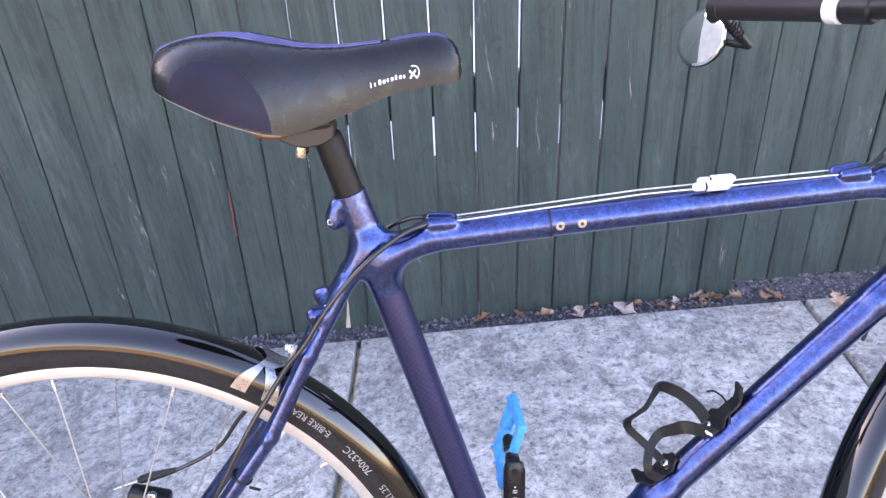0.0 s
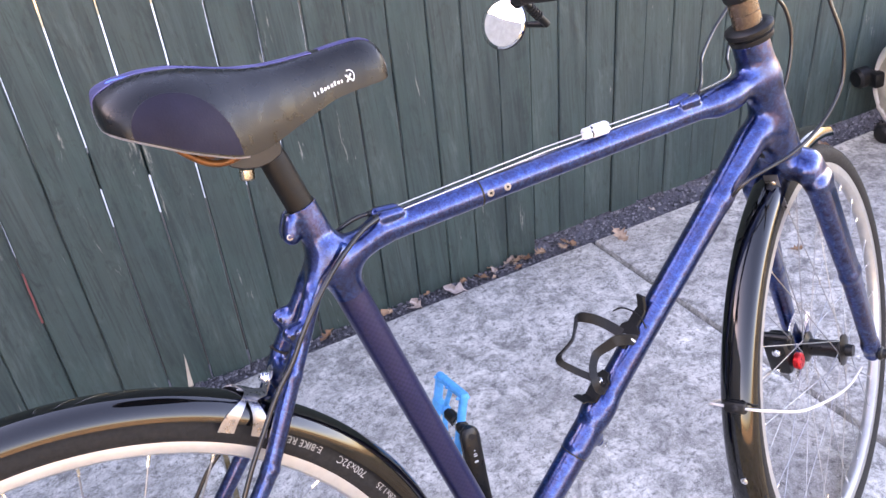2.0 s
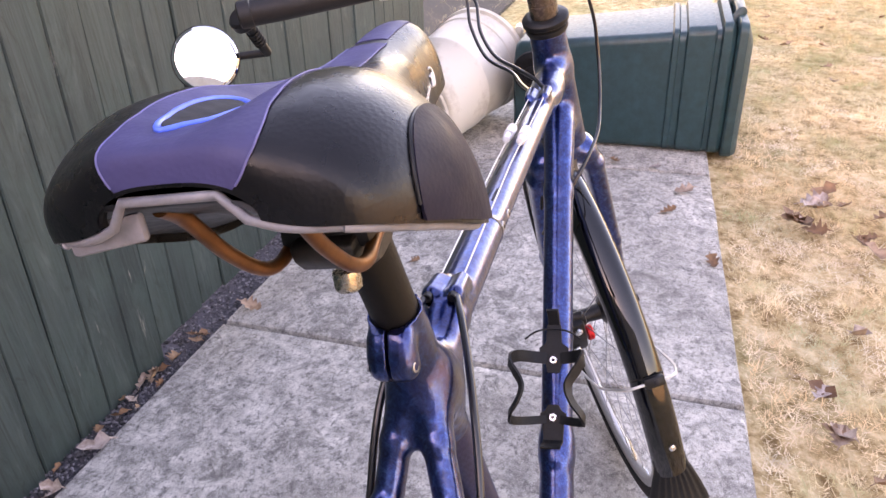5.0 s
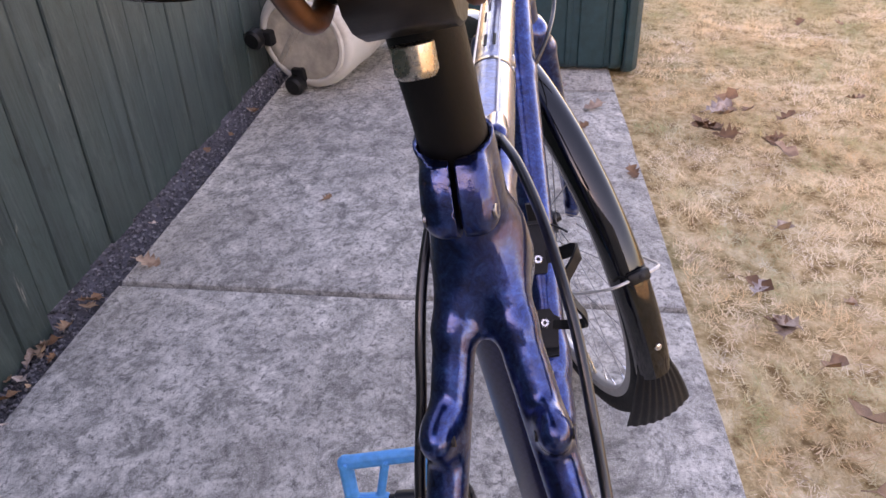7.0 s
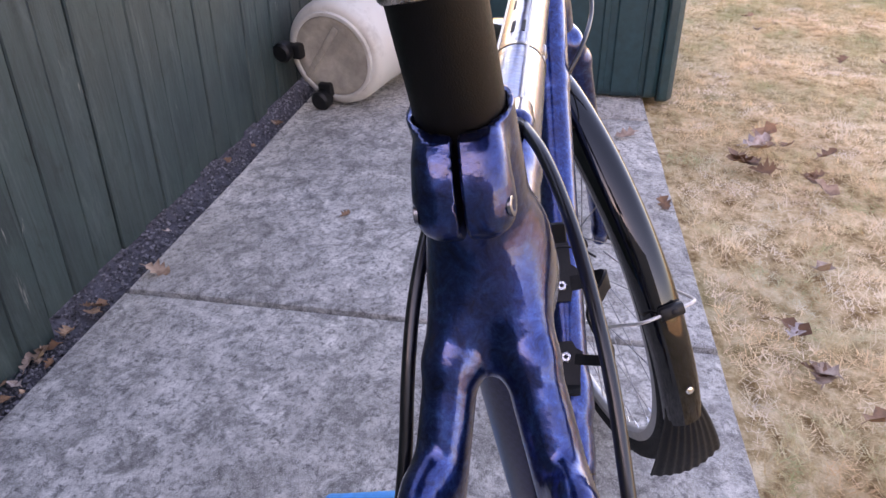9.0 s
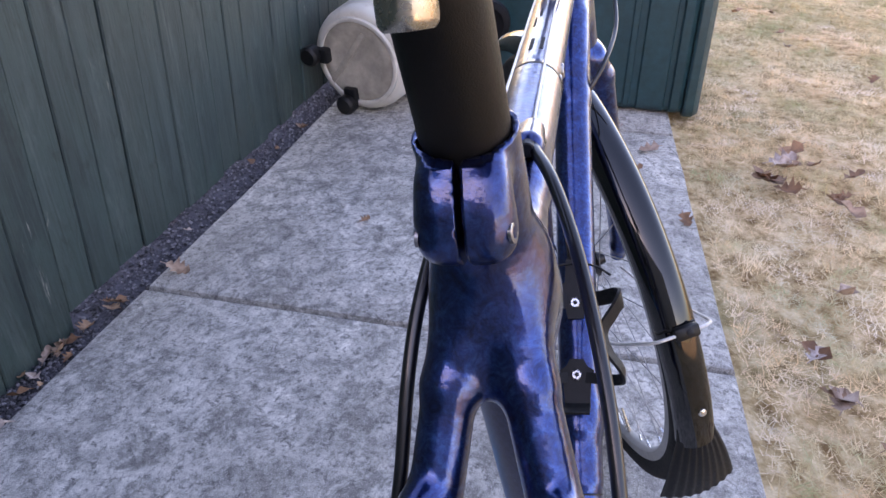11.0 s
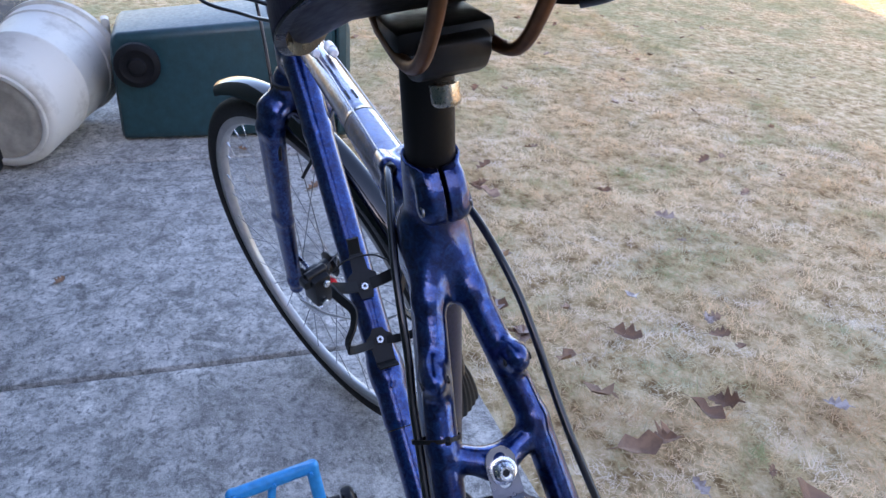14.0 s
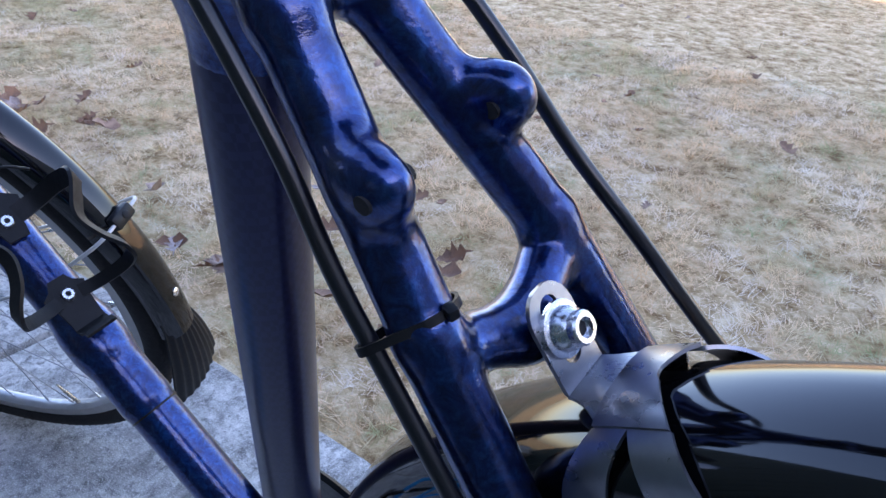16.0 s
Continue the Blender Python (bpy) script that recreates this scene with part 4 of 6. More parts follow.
def build_cables():
    right = [(0.398, -0.0085, 0.8045), (0.372, -0.0185, 0.8005), (0.3454, -0.027, 0.788), (0.3226, -0.0328, 0.772), (0.3004, -0.0372, 0.752), (0.2807, -0.0394, 0.730), (0.2626, -0.0411, 0.707), (0.2402, -0.0425, 0.684), (0.2166, -0.0472, 0.655), (0.193, -0.0535, 0.625), (0.160, -0.059, 0.575), (0.110, -0.064, 0.50), (0.075, -0.066, 0.44)]
    left = [(0.398, 0.0085, 0.8045), (0.373, 0.0145, 0.803), (0.3456, 0.0218, 0.790), (0.3256, 0.0275, 0.772), (0.3091, 0.0309, 0.752), (0.2946, 0.0336, 0.730), (0.2801, 0.0378, 0.707), (0.264, 0.0407, 0.684), (0.2414, 0.0453, 0.655), (0.2168, 0.0492, 0.625), (0.180, 0.053, 0.600), (0.150, 0.057, 0.575), (0.121, 0.060, 0.541), (0.094, 0.061, 0.524), (0.060, 0.061, 0.511), (0.040, 0.060, 0.507)]
    for pts in (right, left):
        c = part("cable_housing", sweep(spline(pts, 10), 0.0025), CABLE, bike, "glossy black cable housing")
        part("ferrule", rod(pts[0], Vector(pts[0]) - Vector((0.010, 0.0, -0.0001)), 0.0033, edge=0.0006), BLACK, c)
    for s in (-1, 1):
        part("inner_wire", sweep([(0.418, s * 0.0083, 0.8028), (0.60, s * 0.0075, 0.8075), (0.792, s * 0.0085, 0.8045)], 0.00065), WIRE, bike, "pale bare cable wire")
        a = part("cable_adjuster", lathe([(0, 0.0030), (0.002, 0.0042), (0.010, 0.0042), (0.0105, 0.0032), (0.0125, 0.0032), (0.013, 0.0052), (0.032, 0.0052), (0.0335, 0.0042), (0.036, 0.0025)],
                  (0.652 + 0.005 * s, s * 0.0078, 0.8085), (0.70, s * 0.0080, 0.8075), 18), WHITE_PLASTIC, bike, "white plastic inline cable adjuster")
        part("ring", rod((0.6625 + 0.005 * s, s * 0.0078, 0.8082), (0.6648 + 0.005 * s, s * 0.0078, 0.8081), 0.0036), BLACK, a)
    for pts in ([(0.809, -0.0085, 0.8048), (0.836, 0.0093, 0.8128), (0.863, 0.035, 0.821), (0.896, 0.066, 0.831), (0.943, 0.091, 0.853), (0.990, 0.104, 0.885), (0.985, 0.128, 0.915), (0.930, 0.158, 0.932)],
                [(0.809, 0.0085, 0.8048), (0.868, 0.032, 0.799), (0.9295, 0.056, 0.798), (0.970, 0.097, 0.812), (1.015, 0.123, 0.847), (1.040, 0.130, 0.885), (1.005, 0.145, 0.920), (0.935, 0.165, 0.934)]):
        part("cable_housing", sweep(spline(pts, 10), 0.0024), CABLE, bike, "glossy black cable housing")
    part("brake_hose", sweep(spline([(0.985, -0.02, 0.955), (0.995, -0.035, 0.905), (1.000, -0.042, 0.868), (1.012, -0.046, 0.830), (1.016, -0.046, 0.795), (1.008, -0.046, 0.762), (0.975, -0.046, 0.729), (0.923, -0.045, 0.706), (0.860, -0.030, 0.686), (0.842, 0.000, 0.645), (0.850, 0.030, 0.600)], 10), 0.0024), CABLE, bike, "glossy black brake hose")
    part("brake_hose", sweep(spline([(0.975, 0.060, 0.925), (0.993, 0.034, 0.885), (1.008, 0.030, 0.860), (1.016, 0.030, 0.822), (1.004, 0.030, 0.772), (0.975, 0.034, 0.715), (0.950, 0.040, 0.650), (0.945, 0.048, 0.59)], 10), 0.0024), CABLE, bike, "glossy black brake hose")
    c, q = Vector((0.2645, 0.0261, 0.6935)), Vector((0.2708, 0.0395, 0.6935))
    axis = Vector((0.0465, -0.0095, 0.067)).normalized()
    e1 = q - c
    gap = (e1 - axis * e1.dot(axis)).length
    e1 = (e1 - axis * e1.dot(axis)).normalized()
    e2 = axis.cross(e1)
    lean_a = math.acos((0.0097 - 0.0034) / gap)
    loop = [c + e1 * (0.0097 * math.cos(a)) + e2 * (0.0097 * math.sin(a)) for a in (lean_a + (2 * math.pi - 2 * lean_a) * k / 22 for k in range(23))]
    loop += [c + e1 * (gap + 0.0034 * math.cos(a)) + e2 * (0.0034 * math.sin(a)) for a in (-lean_a + 2 * lean_a * k / 10 for k in range(11))]
    tie = part("cable_tie", sweep(loop + loop[:2], [(-0.0005, -0.0012), (0.0005, -0.0012), (0.0005, 0.0012), (-0.0005, 0.0012)], cap=False, up=axis), BLACK, bike, "black nylon cable tie")
    part("tie_head", block((0.0032, 0.004, 0.0036), Matrix.Translation(c + e1 * -0.004 + e2 * 0.0100) @ e1.to_track_quat("X", "Z").to_matrix().to_4x4(), 0.0008), BLACK, tie)
    tie = part("cable_tie", lathe([(0, 0.0103), (0, 0.0113), (0.003, 0.0113), (0.003, 0.0103)], (0.172, -0.0415, 0.5645), (0.174, -0.0412, 0.5672), 26), BLACK, bike, "black nylon cable tie")
    part("tie_tail", block((0.012, 0.003, 0.002), pose(0.186, -0.050, 0.556, 0, 25, 0), 0.0005), BLACK, tie)


def build_wheel(name, m, tall=1.0, lip=0.0, low=0.78):
    rim_prof = []
    for r, y in ((0.3060, -0.0085), (0.3075, -0.0105), (0.3225, -0.0115), (0.3245, -0.0105), (0.3230, -0.0085), (0.3160, -0.0065), (0.3160, 0.0065), (0.3230, 0.0085), (0.3245, 0.0105), (0.3225, 0.0115), (0.3075, 0.0105), (0.3060, 0.0085), (0.3030, 0.0045), (0.3030, -0.0045)):
        rim_prof.append((r + (lip if r < 0.31 else 0.0), y))
    ring = lambda prof, n: grid_shape(lambda t, k: (prof[k][0] * math.cos(t), prof[k][1], prof[k][0] * math.sin(t)), [2 * math.pi * i / n for i in range(n + 1)], range(len(prof)), wrap=True)
    w = part(name, ring(rim_prof, 110), RIM, bike, "silver alloy wheel with steel spokes", m=m)
    tyre = [(0.3355 + 0.0165 * math.cos(a) * (tall if math.cos(a) > 0 else low), 0.0168 * math.sin(a)) for a in (2 * math.pi * i / 24 for i in range(24))]
    t = part("tyre", ring(tyre, 120), RUBBER, w, "dark grey-black tyre with fine tread")
    V, F = [], []
    for i in range(150):
        for s in (-1, 1):
            a = 2 * math.pi * (i + 0.25 * s) / 150
            b = a + 0.018
            k = len(V)
            for t2, q in ((a, 0.15), (a + 0.006, 0.15), (b + 0.006, 0.95), (b, 0.95)):
                for h in (0.0, 0.0009):
                    r = 0.3355 + (0.0165 * tall + h) * math.cos(q)
                    V.append((r * math.cos(t2), s * (0.0168 + h) * math.sin(q), r * math.sin(t2)))
            F += [(k + 1, k + 3, k + 5, k + 7), (k, k + 1, k + 7, k + 6), (k + 2, k + 4, k + 5, k + 3), (k, k + 2, k + 3, k + 1), (k + 4, k + 6, k + 7, k + 5)]
    part("tread", (V, F), RUBBER, t, smooth=0)
    part("hub", lathe([(0, 0.006), (0.0, 0.010), (0.012, 0.011), (0.016, 0.027), (0.019, 0.027), (0.024, 0.016), (0.05, 0.014), (0.076, 0.016), (0.081, 0.027), (0.084, 0.027), (0.088, 0.011), (0.100, 0.010), (0.100, 0.006)], (0, -0.05, 0), (0, 0.05, 0), 28), CRANK, w, "black hub shell")
    for i in range(32):
        s = 1 if i % 2 else -1
        a = 2 * math.pi * i / 32
        c = a + (0.62 if (i // 2) % 2 else -0.62)
        p = Vector((0.025 * math.cos(c), s * 0.0325, 0.025 * math.sin(c)))
        q = Vector(((0.304 + lip) * math.cos(a), s * 0.002, (0.304 + lip) * math.sin(a)))
        sp = part("spoke", rod(p, q, 0.00095, sides=6), SPOKE, w)
        d = (q - p).normalized()
        part("nipple", rod(q - d * 0.013, q, 0.0019, sides=8), STEEL, sp)
    part("valve", lathe([(0, 0.003), (0.03, 0.003), (0.031, 0.002), (0.045, 0.0016)], (0.303 * math.cos(4.1), 0, 0.303 * math.sin(4.1)), (0, 0, 0), 10), BRASS, w)
    return w, t


def letters(text, size):
    """The outline of a text, filled, in its own plane."""
    cu = bpy.data.curves.new("letters", "FONT")
    cu.body, cu.size, cu.resolution_u = text, size, 2
    ob = bpy.data.objects.new("letters", cu)
    me = ob.to_mesh()
    out = [tuple(v.co) for v in me.vertices], [tuple(f.vertices) for f in me.polygons]
    ob.to_mesh_clear()
    bpy.data.objects.remove(ob)
    bpy.data.curves.remove(cu)
    return out


def tyre_print(tyre, text, at, r, size):
    """Raised print on the right side wall, its feet towards the tread."""
    V, F = letters(text, size)
    out = []
    for x, y, z in V:
        a, q = radians(at) + x / r, r - y
        h = (q - 0.3355) / 0.0165
        out.append((q * math.cos(a), -0.0168 * math.sqrt(max(1 - (h / 1.19 if h > 0 else h / 0.78) ** 2, 0)) - 0.0004, q * math.sin(a)))
    part("tyre_print", (out, F), PRINT, tyre, "pale moulded letters", 0)


def fender_shape(t0, t1, n, centre, R=0.3635, half=0.0228, crown=0.0200):
    prof = [(half * math.copysign(abs(math.sin(q)) ** 0.93, q), crown * math.cos(q) ** 0.86 if abs(q) < 1.57 else 0.0) for q in (math.pi / 2 * k / 11 for k in range(-11, 12))]
    c = Vector(centre)
    return grid_shape(lambda t, k: c + Vector(((R + prof[k][1]) * math.cos(t), prof[k][0], (R + prof[k][1]) * math.sin(t))),
                      [radians(t0 + (t1 - t0) * i / n) for i in range(n + 1)], range(len(prof)), thick=-0.0016)


def build_rear():
    w, tyre = build_wheel("rear_wheel", Matrix.Translation(AXLE_R) @ Matrix.Scale(WHEEL_R, 4), 1.19, 0.0035, 1.08)
    part("rear_mudguard", fender_shape(-30, 205, 120, AXLE_R, 0.3592, 0.0232, 0.0195), FENDER, bike, "glossy black plastic mudguard")
    # bracket that holds the mudguard to the bridge
    bridge = Vector((0.2533, 0.001, 0.6795))
    back = Vector((-0.84, 0, 0.55)).normalized()
    along = Vector((0.55, 0, 0.84)).normalized()
    n = Vector((0, 1, 0)).cross(along)
    n = n if n.dot(back) > 0 else -n
    at = lambda y, u, h: bridge + Vector((0, y, 0)) + along * u + n * h
    half, foot, head, mid = 0.0088, -0.0205, 0.0075, -0.0055
    slot = [(0.0037 * math.cos(math.pi * k / 12), mid + 0.0065 + 0.0037 * math.sin(math.pi * k / 12)) for k in range(13)]
    slot += [(0.0037 * math.cos(math.pi * k / 12), mid - 0.0065 + 0.0037 * math.sin(math.pi * k / 12)) for k in range(12, 25)]
    rim = []
    for k, (y, u) in enumerate(slot):
        if k <= 12:
            t = math.pi * k / 12
            rim.append((half * math.cos(t), min(head - half + half * 1.05 * math.sin(t), head)))
        else:
            t = (k - 13) / 12
            rim.append((-half + 2 * half * t, foot))
    V, F, m = [], [], len(slot)
    for h in (0.0112, 0.0126):
        V += [at(y, u, h) for y, u in slot] + [at(y, u, h) for y, u in rim]
    for i in range(m):
        j = (i + 1) % m
        F += [(2 * m + i, 2 * m + j, 3 * m + j, 3 * m + i), (j, i, m + i, m + j), (i, j, 2 * m + j, 2 * m + i), (m + j, m + i, 3 * m + i, 3 * m + j)]
    br = part("mudguard_bracket", (V, F), BRUSHED, bike, "slotted brushed steel mudguard bracket", 30)
    # the saddle-shaped sheet that hugs the mudguard below the tongue, with two splayed legs on each side
    polar = lambda t, r, y: AXLE_R + Vector((r * math.cos(radians(t)), y, r * math.sin(radians(t))))
    arch = [(0.0, 0.3835)] + [(0.0256 * math.sin(q) ** 0.72, 0.3590 + 0.0245 * math.cos(q) ** 0.72) for q in (math.pi / 2 * k / 12 for k in range(1, 12))] + [(0.0256, 0.3590), (0.0262, 0.3500)]

    def sheet(t, y):
        return polar(t, float(np.interp(abs(y), [a for a, _ in arch], [r for _, r in arch])), y)

    def flank(t, s, v):
        """Down one side of the hood: v from 0 at the shoulder to 1 at the foot."""
        k = 4 + 9 * v
        return polar(t, float(np.interp(k, range(14), [r for _, r in arch])), s * float(np.interp(k, range(14), [a for a, _ in arch])))

    rear = lambda y: 54.7 + (2.6 if y > 0 else 1.7) * min(abs(y + 0.003) / 0.028, 1.0) ** 1.2
    edge = arch[4][0]
    ys = [edge * (i / 14 - 1) for i in range(29)]
    vs = [i / 8 for i in range(9)]
    part("hood", grid_shape(lambda v, y: sheet(53.0 + (rear(y) - 53.0) * v, y), vs, ys, thick=-0.0011), BRUSHED, br, "folded steel hood over the mudguard", 60)
    base = [at(-half, foot, 0.0119), at(half, foot, 0.0119)]
    part("neck", grid_shape(lambda v, s: (base[0].lerp(base[1], (s + 1) / 2)).lerp(sheet(53.1, s * (0.0095 + 0.006 * v)), v), [i / 6 for i in range(7)], [i / 6 - 1 for i in range(13)], thick=0.0011), BRUSHED, br, smooth=60)
    for s in (-1, 1):
        for lo, hi in (((50.0, 52.6), (52.9, 54.5)), ((55.4, 58.0), (54.5, rear(edge * s)))):
            leg = lambda v, w: flank(hi[0] + (lo[0] - hi[0]) * v + (hi[1] - hi[0] + (lo[1] - lo[0] - hi[1] + hi[0]) * v) * w, s, v)
            part("clip_leg", grid_shape(leg, [i / 18 for i in range(19)], [0, 0.5, 1], thick=-0.0011 * s), BRUSHED, br, smooth=60)
    b0, b1 = at(0, mid, 0.0126), at(0, mid, 0.04)
    part("washer", lathe([(0, 0.0078), (0.0012, 0.0078), (0.0014, 0.0072), (0.0016, 0.006)], b0, b1, 30), STEEL, br)
    bolt = part("bracket_bolt", lathe([(0, 0.0056), (0.0004, 0.0062), (0.003, 0.0056), (0.0040, 0.0044), (0.0042, 0.0046), (0.0062, 0.0046), (0.0068, 0.0040), (0.0068, 0.0028), (0.0050, 0.0028), (0.0050, 0.001)], at(0, mid, 0.0141), b1, 30), STEEL, br, "bright hexagon-socket bolt")
    part("socket", rod(at(0, mid, 0.0188), at(0, mid, 0.0193), 0.0022, sides=6), HOLE_SHADE_AND_PRINT, bolt)
    for text, at_deg, size in TYRE_TEXT:
        tyre_print(tyre, text, at_deg, 0.3435, size)
    # rear brake body and cable boot by the hub
    cal = part("rear_brake", join(block((0.05, 0.022, 0.03), pose(0.020, 0.056, 0.476, 0, 20, 0), 0.006), block((0.02, 0.02, 0.05), pose(0.004, 0.060, 0.462, 0, 20, 0), 0.005)), CRANK, bike, "black rear brake body")
    part("adjuster", rod((0.030, 0.048, 0.490), (0.030, 0.040, 0.490), 0.006, edge=0.001), STEEL, cal)
    part("boot", lathe([(0, 0.003), (0.004, 0.0052), (0.020, 0.0055), (0.048, 0.0032)], (0.012, 0.060, 0.503), (0.060, 0.061, 0.511), 14), BLACK, cal)
    part("inner_wire", rod((-0.020, 0.060, 0.494), (0.014, 0.060, 0.503), 0.0008), WIRE, cal)
    for s in (-1, 1):
        part("mudguard_stay", sweep(spline([(0.0, s * 0.072, 0.36), (-0.15, s * 0.05, 0.49), (-0.27, s * 0.027, 0.60)], 8), 0.0018), WIRE, bike)


def build_crank():
    top = Vector((0.4600, 0.079, 0.4430))
    low = Vector((BB.x, 0.060, BB.z))
    u = (top - low).normalized()
    side = u.cross(Vector((0, 1, 0))).normalized()
    V, F = [], []
    st = [(-0.016, 0.013, 0.006), (-0.012, 0.017, 0.008), (0.0, 0.0185, 0.009), (0.04, 0.016, 0.008), (0.10, 0.0140, 0.0075), (0.150, 0.0138, 0.007), (0.164, 0.0138, 0.0068), (0.172, 0.0115, 0.006), (0.1765, 0.0055, 0.0045)]
    for h, w, t in st:
        c = low + u * h
        for k in range(12):
            a = 2 * math.pi * (k + 0.5) / 12
            ca, sa = math.cos(a), math.sin(a)
            V.append(c + side * (w * math.copysign(abs(ca) ** 0.6, ca)) + Vector((0, t * math.copysign(abs(sa) ** 0.6, sa), 0)))
    F = [(i * 12 + j, i * 12 + (j + 1) % 12, i * 12 + 12 + (j + 1) % 12, i * 12 + 12 + j) for i in range(len(st) - 1) for j in range(12)] + [tuple(range(11, -1, -1)), tuple(range(len(V) - 12, len(V)))]
    cr = part("crank", (V, F), CRANK, bike, "black crank arm pointing up")
    inner = top - Vector((0, 0.0072, 0))
    part("pedal_bore", lathe([(0, 0.0048), (0.0004, 0.0048), (0.0004, 0.0034), (-0.002, 0.0030), (-0.002, 0.0001)], inner, inner - Vector((0, 0.1, 0)), 20), HOLE_SHADE_AND_PRINT, cr)
    for k, (h, w) in enumerate(((0.146, 0.004), (0.141, 0.009), (0.138, 0.009), (0.130, 0.009))):
        c = low + u * h - Vector((0, 0.0085, 0))
        w, size = w * 0.55, (0.0007 if k < 3 else 0.0024)
        part("print_bar", block((w, 0.0006, size), Matrix.Translation(c) @ pose(0, 0, 0, 0, 5, 0), 0.0), MARK, cr)
    ped = part("pedal", pedal_body(), PEDAL, bike, "bright blue nylon platform pedal", m=Matrix.Translation(top + Vector((0, 0.066, 0.0))) @ pose(0, 0, 0, 0, PEDAL_DEG, 0))
    part("axle", lathe([(0, 0.0072), (0.010, 0.0072), (0.011, 0.0092), (0.016, 0.0092), (0.017, 0.0072), (0.030, 0.0072), (0.031, 0.0088), (0.052, 0.0088), (0.053, 0.0060), (0.09, 0.0055)], (0, -0.058, 0), (0, 0.05, 0), 20), CRANK, ped)
    part("axle_collar", rod((0, -0.040, 0), (0, -0.034, 0), 0.0086, edge=0.001), STEEL, ped)
    for x in (-0.040, 0.040):
        for y in (-0.038, -0.004, 0.032):
            for z in (-1, 1):
                part("pin", rod((x, y, z * 0.0055), (x, y, z * 0.0100), 0.0018, sides=8), PEDAL, ped)
    part("crank", moved(block((0.026, 0.014, 0.19), Matrix(), 0.006), Matrix.Translation((BB.x - 0.014, -0.066, BB.z - 0.082)) @ pose(0, 0, 0, 0, 5, 0)), CRANK, bike, "black crank arm pointing down")
    part("chainring", lathe([(0, 0.05), (0, 0.085), (0.003, 0.088), (0.006, 0.085), (0.006, 0.05)], (BB.x, -0.044, BB.z), (BB.x, -0.05, BB.z), 44), CRANK, bike)


def pedal_body():
    """A moulded platform with windows, centre at the origin, axle along y."""
    hx, y0, y1 = 0.044, -0.040, 0.034
    ends = [((-hx, y0, 0), (-hx * 0.9, y1, 0), 0.0064), ((hx, y0, 0), (hx * 0.9, y1, 0), 0.0064), ((-hx, y0, 0), (hx, y0, 0), 0.0060), ((-hx * 0.9, y1, 0), (hx * 0.9, y1, 0), 0.0064),
            ((0, 0.006, 0), (0, y1, 0), 0.0082), ((-hx, -0.004, 0), (-0.006, 0.008, 0), 0.0038), ((hx, -0.004, 0), (0.006, 0.008, 0), 0.0038)]
    tubes = [(a, b, r, r, 0.002) for a, b, r in ends]
    flat = [("box", (0, 0, s * 0.0125), np.eye(3), (0.08, 0.08, 0.0065)) for s in (-1, 1)] + [("box", (s * 0.0550, 0, 0), np.eye(3), (0.006, 0.08, 0.03)) for s in (-1, 1)]
    return blended(tubes, flat, 0.0013)


